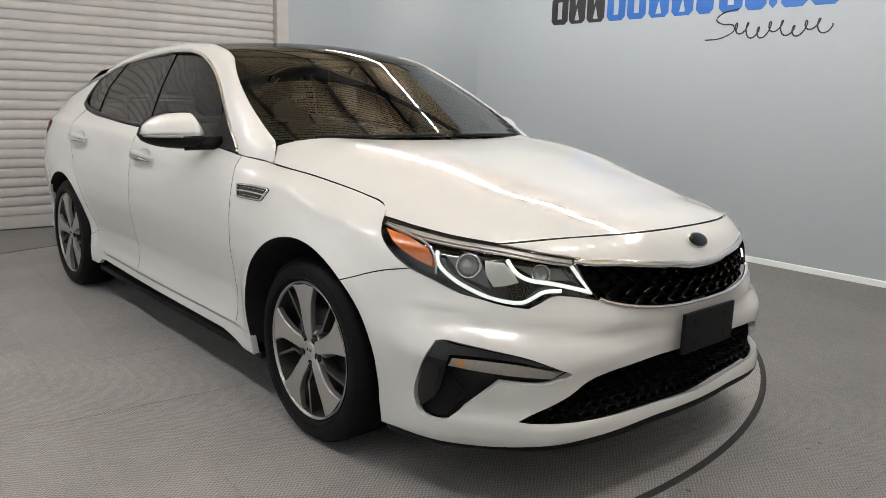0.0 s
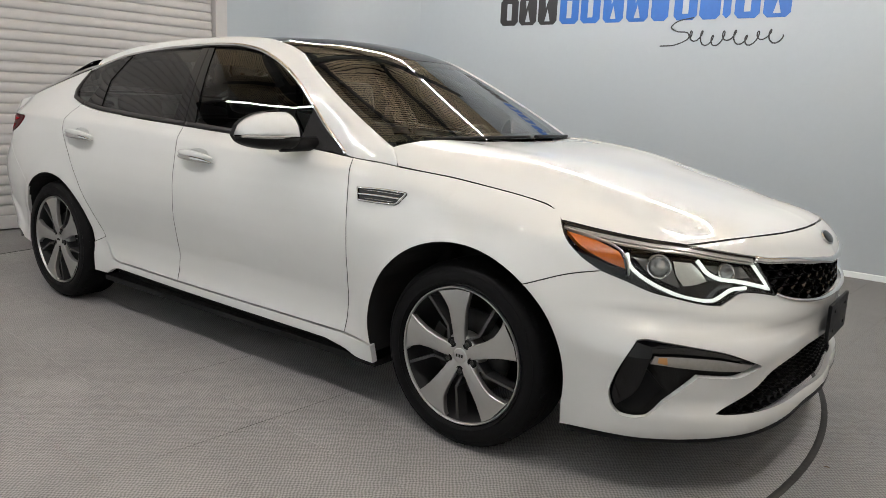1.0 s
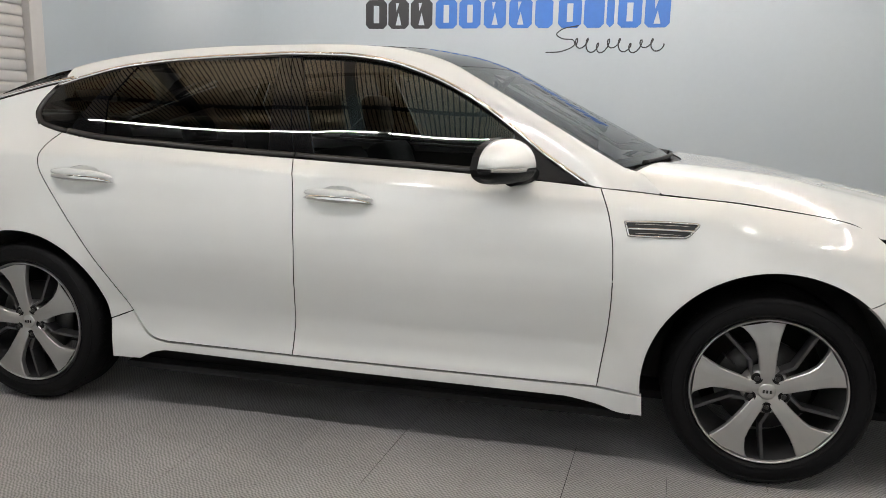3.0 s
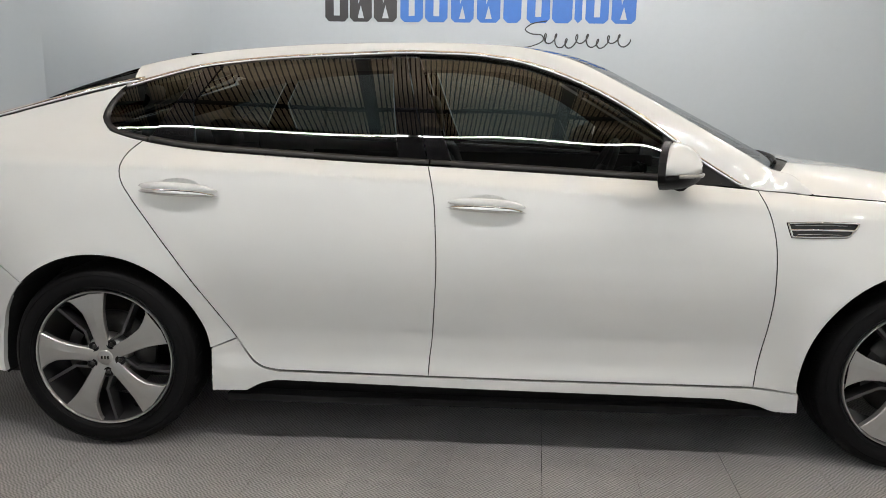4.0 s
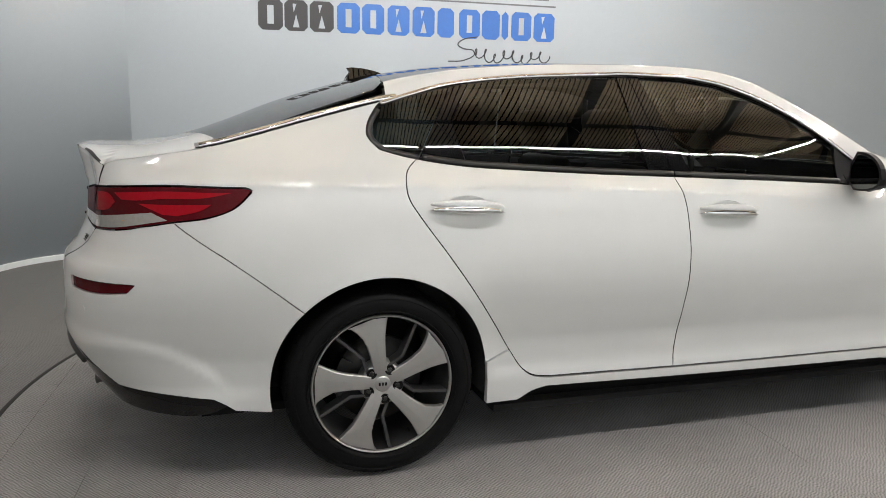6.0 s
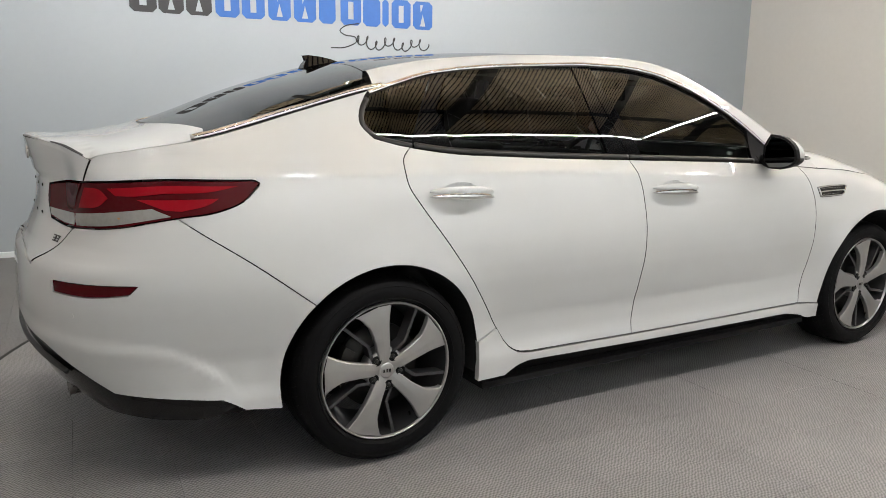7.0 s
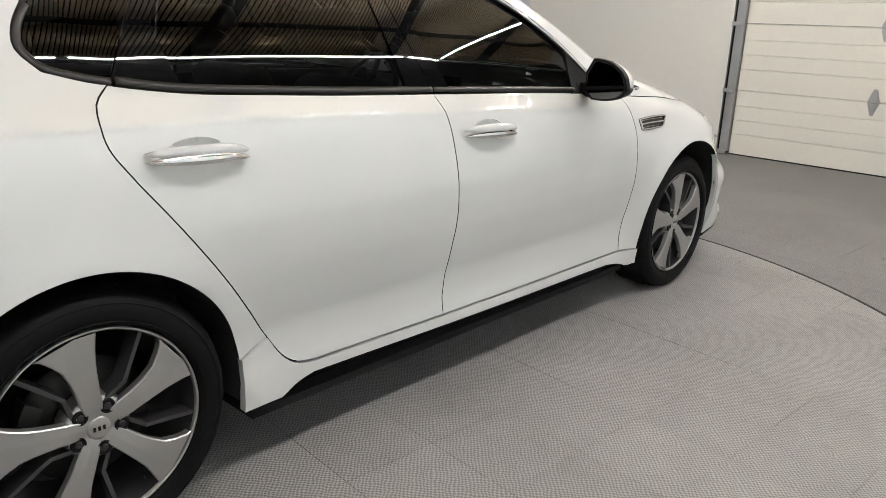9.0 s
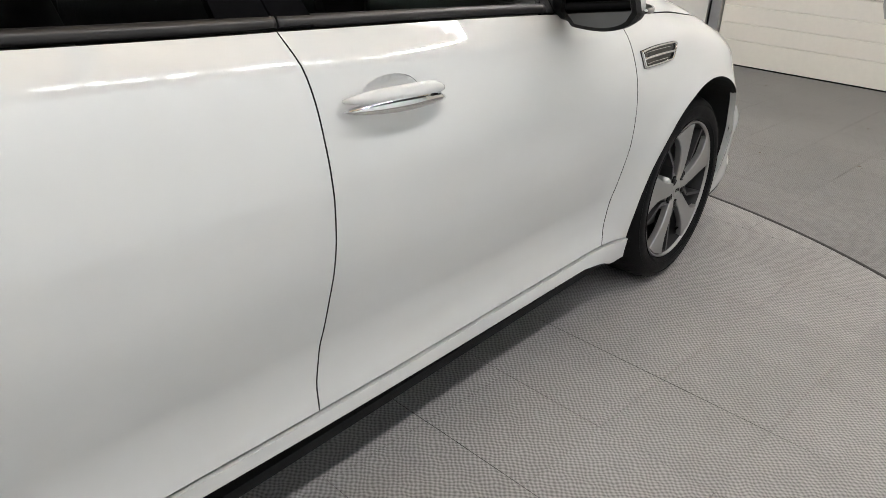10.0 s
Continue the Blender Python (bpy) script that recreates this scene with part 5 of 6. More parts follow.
right = outline([(U0, .540), (-2.856, .520), (-2.565, .481), (-2.43, .42), (-2.308, .351)], [(-2.308, .351), (-1.965, .317), (-1.92, .29)], [(-1.92, .29), (-2.0, .262), (-2.3, .262), (-2.7, .27), (U0, .27)])
panel("rear_diffuser", under, right + [(2 * U0 - a, b) for a, b in reversed(right[1:-1])], BLACK, rear_bumper, "gloss black lower rear skirt", step=.04, gap=0, flange=.03)
half = smooth_line([(-2.50, .400), (-2.60, .422), (-2.72, .438), (-2.9, .446), (U0, .448)], .03)
P, N = on(shifted(side_full, -.006), half[:-1] + [(2 * U0 - a, b) for a, b in reversed(half)], .03)
tube("skirt_moulding", P, .016, .012, STEEL, rear_bumper, "grey skirt fin", up=N)
for k in (1, -1):
    bm = bmesh.new()
    spin(bm, [(.036, -.12), (.040, -.01), (.044, .0), (.040, .0), (.036, -.03), (.034, -.12)], 28)
    bmesh.ops.transform(bm, matrix=Matrix.Translation((-2.362, -.44 * k, .297)) @ Matrix.LocRotScale(None, Euler((0, 0, radians(90))), (1.0, 1, 1)), verts=bm.verts)
    for v in bm.verts:
        v.co.y = (v.co.y + .57 * k) * 1.5 - .57 * k
    part("tailpipe", bm, PIPE, rear_bumper, "oval chrome tailpipe", True)
for flip in (False, True):
    s = dict(flip=flip)
    panel("rear_reflector", shifted(side, -.005), REFL, DEEPRED, rear_bumper, "dark red bumper reflector", step=.02, flange=.01, **s)
    bm = bmesh.new()
    p = side(-2.42, .60) * ((1, -1, 1) if flip else (1, 1, 1))
    d = normal_of(side, -2.42, .60) * ((1, -1, 1) if flip else (1, 1, 1))
    rod(bm, p - d * .004, p + d * .001, .010, 14)
    part("parking_sensor", bm, PAINT, rear_bumper)
    # tail lamp in the quarter panel and its piece on the boot lid
    def lens_skin(u, z):
        u, z = np.broadcast_arrays(np.asarray(u, float), np.asarray(z, float))
        a, b = side(u, .86 + 0 * z), side(u, 1.0 + 0 * z)
        t = ((z - .86) / .14)[..., None]
        flat = a + (b - a) * t
        keep = ease(u, -2.0, -1.86)[..., None]
        return (flat * (1 - keep) + side(u, z) * keep)
    low = [(-1.824, .996), (-1.877, .945), (-1.954, .916), (-2.073, .898), (-2.281, .866), (-2.500, .851)]
    loop = outline([(-2.412, .998), (-2.104, 1.007), (-1.850, 1.004)], [(-1.850, 1.004), (-1.832, 1.001), (-1.824, .993)], low, [(-2.500, .851), (-2.512, .90), (-2.412, .998)], gap=.012)
    lamp = panel("tail_lamp", shifted(lens_skin, .004), loop, DEEPRED, car, "dark red wrap-around tail lamp", step=.018, flange=.03, **s)
    for field in (([(-2.30, .985), (-2.1, .991), (-1.89, .989)], [(-1.89, .989), (-1.98, .973), (-2.12, .968)], [(-2.12, .968), (-2.2, .962), (-2.27, .963)], [(-2.27, .963), (-2.30, .985)]),
                  ([(-2.20, .952), (-2.10, .950), (-1.95, .954)], [(-1.95, .954), (-1.98, .936), (-2.06, .917)], [(-2.06, .917), (-2.11, .920)], [(-2.11, .920), (-2.20, .952)]),
                  ([(-2.40, .984), (-2.33, .980), (-2.30, .955)], [(-2.30, .955), (-2.34, .930), (-2.46, .918)], [(-2.46, .918), (-2.43, .95), (-2.40, .984)])):
        panel("lamp_field", shifted(lens_skin, .0065), outline(*field, gap=.012), RED, lamp, "bright red light field", step=.015, flange=.004, gap=0, **s)
    panel("reversing_lamp", shifted(lens_skin, .0065), outline([(-2.49, .898), (-2.30, .913), (-2.15, .925)], [(-2.15, .925), (-2.09, .902)], [(-2.09, .902), (-2.281, .875), (-2.49, .860)], [(-2.49, .860), (-2.498, .88), (-2.49, .898)], gap=.012), WHITELENS, lamp, "clear reversing lamp", step=.015, flange=.004, gap=0, **s)
    bl = panel("boot_lamp", shifted(side, .004), outline([(-2.425, .995), (-2.60, .985), (-2.78, .965)], [(-2.78, .965), (-2.79, .92), (-2.74, .862)], [(-2.74, .862), (-2.62, .852), (-2.508, .852)], [(-2.508, .852), (-2.52, .905), (-2.425, .995)], gap=.012), DEEPRED, car, "dark red lamp in the boot lid", step=.02, flange=.02, **s)
    panel("lamp_field", shifted(side, .0065), outline([(-2.51, .895), (-2.65, .892), (-2.76, .892)], [(-2.76, .892), (-2.735, .868)], [(-2.735, .868), (-2.62, .858), (-2.515, .858)], [(-2.515, .858), (-2.51, .895)], gap=.012), WHITELENS, bl, "clear lamp strip", step=.015, flange=.004, gap=0, **s)
    panel("bulb_cover", shifted(side, .0085), outline([(-2.295, .897), (-2.255, .900)], [(-2.255, .900), (-2.26, .887)], [(-2.26, .887), (-2.297, .883)], [(-2.297, .883), (-2.295, .897)], gap=.01), PALEAMBER, lamp, "amber bulb", step=.015, flange=.002, gap=0, **s)

# boot lid: top, lip and rear face
right = outline([(-2.03, 0), (-2.005, -.2), (-1.955, -.47), (-1.925, -.60)], [(-1.925, -.60), (-1.945, -.68)], [(-1.945, -.68), *[(p[0], p[1]) for p in (side(u, float(deck_edge(u))) for u in (-2.05, -2.15))], tuple(side(-2.25, 1.092)[:2])],
                [(p[0], p[1]) for p in (side(u, z) for u, z in ((-2.25, 1.092), (-2.36, 1.076), (-2.45, 1.085), (-2.6, 1.105), (-2.8, 1.115), (U0, 1.116)))])
boot = panel("boot_lid", deck, both(right), PAINT, car, "white boot lid with a ducktail lip", step=.035)
right = outline([(U0, 1.114), (-2.8, 1.113), (-2.6, 1.103), (-2.45, 1.083), (-2.382, 1.067)], [(-2.382, 1.067), (-2.401, 1.03), (-2.418, 1.0)], [(-2.418, 1.0), (-2.60, .990), (-2.79, .968)], [(-2.79, .968), (-2.80, .91), (-2.75, .858)], [(-2.75, .858), (-2.62, .848), (-2.531, .848)], [(-2.531, .848), (-2.622, .773), (-2.694, .727)], [(-2.694, .727), (-2.75, .738), (-2.85, .753), (U0, .760)])
panel("boot_face", side_full, right + [(2 * U0 - a, b) for a, b in reversed(right[1:-1])], PAINT, boot, step=.03, rows=[[(u, z) for u in np.arange(U0 - .7, U0 + .7, .03)] for z in (.978, .985, .993, 1.0, 1.008)], seal=LINER)
step_loop = [(-2.66, .700), (-2.66, .765), (-2.80, .790), (2 * U0 + 2.80, .790), (2 * U0 + 2.66, .765), (2 * U0 + 2.66, .700)]
panel("bumper_step", shifted(side_full, -.010), outline(*[[step_loop[i], step_loop[(i + 1) % 6]] for i in range(6)]), PAINT, rear_bumper, "white bumper step below the boot lid", step=.02, flange=0)
bm = bmesh.new()
p = side(U0, 1.062)
bmesh.ops.create_uvsphere(bm, u_segments=20, v_segments=10, radius=1, matrix=Matrix.LocRotScale((p[0] - .001, 0, 1.062), None, (.008, .058, .031)))
part("emblem", bm, CHROME, boot, "plain chrome oval emblem", True)
p, d = side(-2.640, .803), normal_of(side, -2.640, .803)
bm = bmesh.new()
for dx in (-.013, .013):
    for dz, w in ((-.009, .011), (0, .009), (.009, .011)):
        box(bm, dx - w, dx + w, -.002, .002, dz - .0022, dz + .0022)
    box(bm, dx - .010, dx - .006, -.002, .002, -.009, .009)
m = Matrix.Translation(Vector(p) + Vector(d) * .002) @ Vector(d).to_track_quat("Y", "Z").to_matrix().to_4x4()
bmesh.ops.transform(bm, matrix=m, verts=bm.verts)
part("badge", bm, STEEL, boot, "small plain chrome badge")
for y, z in ((-.20, .955), (-.10, .955), (-.22, .865), (-.12, .865), (.20, .955), (.10, .955), (.22, .865), (.12, .865)):
    bm = bmesh.new()
    p = side_full(U0 + abs(y), z)
    rod(bm, (p[0] - .002, y, z), (p[0] + .01, y, z), .005, 10)
    part("plate_hole", bm, PLASTIC, boot)
# roof fin
bm = bmesh.new()
prof = [(-1.375, 0), (-1.370, .014), (-1.355, .032), (-1.368, .054), (-1.340, .050), (-1.295, .036), (-1.250, .018), (-1.215, 0)]
n = len(prof)
ringsL = [bm.verts.new((x, .004 + .030 * max(0, 1 - z / .05), float(top(x, 0)[2]) + z - .004)) for x, z in prof]
ringsR = [bm.verts.new((x, -.004 - .030 * max(0, 1 - z / .05), float(top(x, 0)[2]) + z - .004)) for x, z in prof]
for i in range(n - 1):
    bm.faces.new((ringsL[i], ringsL[i + 1], ringsR[i + 1], ringsR[i]))
bm.faces.new(ringsL)
bm.faces.new(ringsR[::-1])
bmesh.ops.recalc_face_normals(bm, faces=bm.faces)
part("roof_fin", bm, BLACK, car, "gloss black shark fin aerial")


# ---- wheels ----
def polar(r, a, y):
    return (r * math.cos(a), y, r * math.sin(a))


def wheel(name, x, flip, turn):
    base = new(name)
    base.parent = car
    base.location = (x, .88 if flip else -.88, .334)
    base.rotation_euler = (0, 0, math.pi if flip else 0)
    tagged(base, "alloy wheel with five machined spokes and low tyre")
    bm = bmesh.new()
    spin(bm, [(.244, .014), (.250, -.002), (.257, -.009), (.270, -.014), (.290, -.013), (.308, -.006), (.320, .006), (.328, .022), (.331, .040), (.331, .17), (.325, .20), (.29, .225), (.24, .22), (.236, .18)], 96)
    tyre = part("tyre", bm, RUBBER, base, "black low-profile tyre", True)
    for r, y in ((.2600, -.0120), (.3020, -.0085)):
        bm = bmesh.new()
        spin(bm, [(r - .0022, y + .002), (r - .0010, y - .0022), (r + .0010, y - .0022), (r + .0022, y + .003)], 96)
        part("tyre_rib", bm, RUBBER, tyre, "", True)
    bm = bmesh.new()
    for r0, y0 in ((.3316, .05), (.3316, .085), (.3316, .12), (.3316, .155)):
        spin(bm, [(r0, y0), (r0 + .0005, y0 + .002), (r0 + .0005, y0 + .022), (r0, y0 + .024)], 96)
    for i in range(60):
        a = 2 * math.pi * i / 60
        p, q = polar(.324, a, .012), polar(.3325, a + .05, .045)
        rod(bm, p, q, .0016, 4)
    part("tread", bm, RUBBER, tyre)
    bm = bmesh.new()
    spin(bm, [(.234, .03), (.236, .006), (.2390, -.002), (.2415, -.0055), (.2445, -.0045), (.2465, .006)], 96)
    rim = part("rim", bm, SILVER, base, "machined rim flange", True)
    bm = bmesh.new()
    spin(bm, [(.236, .004), (.228, .05), (.218, .10), (.208, .19)], 64)
    part("barrel", bm, GREY, rim, "dark grey rim barrel", True)
    lift = lambda r: -.004 + .016 * (1 - min(1, r / .2)) ** 2 - .004 * math.sin(math.pi * min(1, r / .2265))
    five = [radians(turn + 72 * k) for k in range(5)]
    spoke_data = None
    for a0 in five:
        if spoke_data is None:
            # half widths to either side of the spoke's middle line along the radius
            rs = [.024, .058, .085, .11, .14, .17, .198, .218, .2365]
            left = [.018, .0245, .0265, .029, .034, .042, .060, .077, .090]
            rgt = [.018, .0235, .0240, .0255, .028, .032, .039, .045, .050]
            verts, faces = [], []
            for r, l, g in zip(rs, left, rgt):
                cols = [(-g, .022), (-g, .003), (-g + .003, 0), (0, -.0015), (l - .003, 0), (l, .003), (l, .022)]
                for w, dy in cols:
                    rr = math.sqrt(max(r * r - w * w * .35, 1e-6))
                    verts.append((rr if r < .22 else math.sqrt(r * r - w * w), lift(r) + dy + .002, w))
            k = 7
            for i in range(len(rs) - 1):
                for j in range(k - 1):
                    faces.append((i * k + j, i * k + j + 1, (i + 1) * k + j + 1, (i + 1) * k + j))
            bm = bmesh.new()
            vs = [bm.verts.new(v) for v in verts]
            for f in faces:
                bm.faces.new([vs[i] for i in f])
            bmesh.ops.recalc_face_normals(bm, faces=bm.faces)
            if sum(f.normal.y for f in bm.faces) > 0:
                bmesh.ops.reverse_faces(bm, faces=bm.faces)
            sp = part("spoke", bm, SILVER, rim, "wide machined spoke")
            spoke_data = sp.data
        else:
            sp = new("spoke", spoke_data)
            sp.parent = rim
            tagged(sp, "wide machined spoke")
        sp.rotation_euler = (0, -a0, 0)
    # thin dark webs in each window
    web_data = None
    for a0 in five:
        if web_data is None:
            bm = bmesh.new()
            def bar(p, q, w, y0, y1):
                p, q = Vector((p[0], 0, p[1])), Vector((q[0], 0, q[1]))
                d = (q - p).normalized()
                n = Vector((-d.z, 0, d.x)) * w
                vs = [bm.verts.new(v + Vector((0, y, 0))) for y in (y0, y1) for v in (p - n, p + n, q + n, q - n)]
                for f in ((0, 1, 2, 3), (7, 6, 5, 4), (0, 4, 5, 1), (1, 5, 6, 2), (2, 6, 7, 3), (3, 7, 4, 0)):
                    bm.faces.new([vs[i] for i in f])
            pol = lambda r, deg: (r * math.cos(radians(deg)), r * math.sin(radians(deg)))
            bar(pol(.066, -28), pol(.118, -45), .0050, .009, .06)
            bar(pol(.114, -45), pol(.237, -38), .0050, .007, .06)
            bmesh.ops.recalc_face_normals(bm, faces=bm.faces)
            wb = part("web", bm, GREY, rim, "dark grey web between spokes")
            web_data = wb.data
        else:
            wb = new("web", web_data)
            wb.parent = rim
            tagged(wb, "dark grey web between spokes")
        wb.rotation_euler = (0, -a0, 0)
    bm = bmesh.new()
    spin(bm, [(.001, .0080), (.030, .0078), (.060, .0078), (.072, .0110), (.078, .020), (.080, .06)], 48)
    hub = part("hub", bm, SILVER, base, "machined hub", True)
    bm = bmesh.new()
    spin(bm, [(.0005, .0040), (.022, .0046), (.0275, .0065), (.0290, .0135)], 40)
    part("hub_cap", bm, SILVER, hub, "plain silver hub cap", True)
    bm = bmesh.new()
    for dx in (-.011, 0, .011):
        box(bm, dx - .003, dx + .003, .0032, .006, -.0055, .0055)
    part("hub_mark", bm, BLACK, hub, "small plain black marks")
    for k in range(5):
        a = radians(turn + 36 + 72 * k)
        bm = bmesh.new()
        c = polar(.054, a, 0)
        spin(bm, [(.0005, .0020), (.0055, .0025), (.0080, .0045), (.0085, .03)], 12, centre=c)
        part("wheel_nut", bm, STEEL, hub, "", False)
        bm = bmesh.new()
        spin(bm, [(.0084, .0074), (.0145, .0056), (.0175, .0048), (.0185, .02)], 20, centre=c)
        part("nut_well", bm, PLASTIC, hub, "", True)
    bm = bmesh.new()
    spin(bm, [(.075, .075), (.152, .075), (.152, .10), (.075, .10)], 56)
    part("brake_disc", bm, STEEL, base, "ventilated brake disc", True)
    bm = bmesh.new()
    rings = [[bm.verts.new(polar(r, radians(146 + i * 6), y)) for r, y in ((.115, .055), (.158, .055), (.158, .115), (.115, .115))] for i in range(10)]
    for p, q in zip(rings, rings[1:]):
        for j in range(4):
            bm.faces.new((p[j], p[(j + 1) % 4], q[(j + 1) % 4], q[j]))
    bm.faces.new(rings[0])
    bm.faces.new(rings[-1])
    bmesh.ops.recalc_face_normals(bm, faces=bm.faces)
    part("brake_caliper", bm, STEEL, base, "grey brake caliper")
    bm = bmesh.new()
    rod(bm, polar(.2095, radians(-62), .02), polar(.196, radians(-62), .012), .004, 8)
    part("valve", bm, RUBBER, base)
    return base


for flip in (False, True):
    wheel("front_wheel", 1.4025, flip, 93.5)
    wheel("rear_wheel", -1.4025, flip, 98.5)
# wheel houses, floor pan and engine bay
for hx, r in ((1.4025, .4055), (-1.4025, .3805)):
    for k in (-1, 1):
        bm = bmesh.new()
        n = 28
        inn = [bm.verts.new((hx + r * math.cos(a), k * .60, .334 + r * math.sin(a))) for a in np.linspace(-.2, math.pi + .2, n)]
        out = [bm.verts.new((hx + r * math.cos(a), k * (-float(side(hx + r * math.cos(a), .334 + r * math.sin(a))[1]) - .010), .334 + r * math.sin(a))) for a in np.linspace(-.2, math.pi + .2, n)]
        for i in range(n - 1):
            bm.faces.new((inn[i], inn[i + 1], out[i + 1], out[i]))
        bm.faces.new(inn)
        part("wheel_house", bm, LINER, car, "black wheel arch liner")
pan = boxed("floor_pan", (-2.0, 2.1, -.60, .60, .17, .20), LINER, car, "black underbody")
boxed("side_pan", (-.98, .98, -.84, -.605, .175, .20), LINER, pan)
boxed("side_pan", (-.98, .98, .605, .84, .175, .20), LINER, pan)
boxed("bulkhead", (1.15, 1.20, -.60, .60, .2, .90), LINER, pan)
boxed("boot_floor", (-2.2, -1.05, -.60, .60, .52, .54), LINER, pan)
boxed("radiator_panel", (2.0, 2.03, -.55, .55, .2, .78), LINER, pan)
boxed("rear_panel", (-2.15, -2.12, -.6, .6, .3, 1.0), LINER, pan)


# ---- cabin ----
def seat(x, y):
    base = new("front_seat")
    base.parent = car
    base.location = (x, y, 0)
    bm = bmesh.new()
    box(bm, -.24, .26, -.25, .25, .36, .52, .05)
    part("cushion", bm, SEAT, base, "black leather cushion", True)
    bm = bmesh.new()
    vs = box(bm, -.06, .07, -.24, .24, 0, .62, .05)
    bmesh.ops.transform(bm, matrix=Matrix.Translation((-.25, 0, .46)) @ Matrix.Rotation(radians(-20), 4, "Y"), verts=bm.verts)
    part("backrest", bm, SEAT, base, "black leather backrest", True)
    bm = bmesh.new()
    box(bm, -.045, .05, -.14, .14, .0, .19, .04)
    bmesh.ops.transform(bm, matrix=Matrix.Translation((-.485, 0, 1.09)) @ Matrix.Rotation(radians(-12), 4, "Y"), verts=bm.verts)
    part("headrest", bm, SEAT, base, "black headrest", True)
    tagged(base, "black leather front seat")


seat(.18, -.37)
seat(.18, .37)
bench = new("rear_bench")
bench.parent = car
tagged(bench, "black leather rear bench")
bm = bmesh.new()
box(bm, -1.1, -.58, -.62, .62, .36, .50, .05)
part("cushion", bm, SEAT, bench, "", True)
bm = bmesh.new()
box(bm, -.07, .07, -.62, .62, 0, .62, .05)
bmesh.ops.transform(bm, matrix=Matrix.Translation((-1.08, 0, .45)) @ Matrix.Rotation(radians(-25), 4, "Y"), verts=bm.verts)
part("backrest", bm, SEAT, bench, "", True)
for y in (-.38, .38):
    bm = bmesh.new()
    box(bm, -.04, .05, -.13, .13, .0, .15, .035)
    bmesh.ops.transform(bm, matrix=Matrix.Translation((-1.33, y, 1.0)) @ Matrix.Rotation(radians(-15), 4, "Y"), verts=bm.verts)
    part("headrest", bm, SEAT, bench, "", True)
bm = bmesh.new()
box(bm, .62, 1.12, -.70, .70, .62, .93, .05)
dash = part("dashboard", bm, SEAT, car, "black dashboard", True)
boxed("centre_console", (-.2, .7, -.12, .12, .2, .58), SEAT, car, "black centre console", .03)
boxed("display", (.60, .62, -.14, .10, .88, 1.0), BLACK, dash, "dark centre display", .008)
bm = bmesh.new()
n, R, r = 40, .185, .016
rings = [[bm.verts.new(((R + r * math.cos(b)) * math.cos(a), (R + r * math.cos(b)) * math.sin(a), r * math.sin(b))) for b in np.linspace(0, 2 * math.pi, 8, endpoint=False)] for a in np.linspace(0, 2 * math.pi, n, endpoint=False)]
for i in range(n):
    for j in range(8):
        bm.faces.new((rings[i][j], rings[(i + 1) % n][j], rings[(i + 1) % n][(j + 1) % 8], rings[i][(j + 1) % 8]))
box(bm, -.07, .07, -.06, .06, -.03, .02, .02)
for a in (0, 180, 270):
    rod(bm, (0, 0, -.005), (R * math.cos(radians(a)), R * math.sin(radians(a)), 0), .014, 8)
bmesh.ops.transform(bm, matrix=Matrix.Translation((.50, .37, .90)) @ Matrix.Rotation(radians(-66), 4, "Y") @ Matrix.Rotation(radians(90), 4, "Z"), verts=bm.verts)
part("steering_wheel", bm, SEAT, car, "black steering wheel", True)
bm = bmesh.new()
box(bm, .345, .365, -.12, .12, 1.27, 1.34, .01)
rod(bm, (.37, 0, 1.32), (.42, 0, 1.37), .012)
part("rear_view_mirror", bm, PLASTIC, car, "black inner mirror")
# headliner and inner door cards
P = [(x, y) for x in np.linspace(-1.25, .3, 12) for y in np.linspace(-.52, .52, 8)]
V = [tuple(top(x, y) - np.array((0, 0, .05))) for x, y in P]
raw("headliner", V, [(i * 8 + j, i * 8 + j + 1, (i + 1) * 8 + j + 1, (i + 1) * 8 + j) for i in range(11) for j in range(7)], SEATGREY, car, "grey headliner", smooth=True)
for k in (-1, 1):
    boxed("door_card", (-1.0, .85, k * .79 - .02, k * .79 + .02, .3, .98), SEAT, car, "black inner door card", .01)
boxed("parcel_shelf", (-1.9, -1.25, -.58, .58, 1.0, 1.02), SEAT, car, "black parcel shelf")
# wipers at the foot of the windscreen
for y0, y1 in ((-.62, -.05), (.0, .58)):
    P = [screen(.992, -y / .72) + np.array((.010, 0, .002)) for y in np.linspace(y0, y1, 16)]
    tube("wiper", P, .012, .010, PLASTIC, car, "black wiper blade", up=np.tile((0, 0, 1.0), (16, 1)))
P = [np.array((1.132 - .38 * y * y, y, float(bonnet(1.132 - .38 * y * y, y)[2]) - .012)) for y in np.linspace(-.72, .72, 30)]
tube("cowl_seal", P, .05, .006, PLASTIC, car, "black cowl panel", up=np.tile((0, 0, 1.0), (30, 1)))


# ---- floor tiles and turntable ----
TURN_C, TURN_R, PITCH = (-.200, -.100), 2.605, .319
grid_turn = Matrix.Rotation(radians(-4.5), 4, "Z")


def tile_mesh(w):
    h, e = w / 2 - .0004, .0008
    v = [(-h, -h, -.010), (h, -h, -.010), (h, h, -.010), (-h, h, -.010), (-h, -h, -.0008), (h, -h, -.0008), (h, h, -.0008), (-h, h, -.0008),
         (-h + e, -h + e, 0), (h - e, -h + e, 0), (h - e, h - e, 0), (-h + e, h - e, 0)]
    f = [(8, 9, 10, 11)] + [(4 + i, 4 + (i + 1) % 4, 8 + (i + 1) % 4, 8 + i) for i in range(4)] + [(i, (i + 1) % 4, 4 + (i + 1) % 4, 4 + i) for i in range(4)]
    return v, f


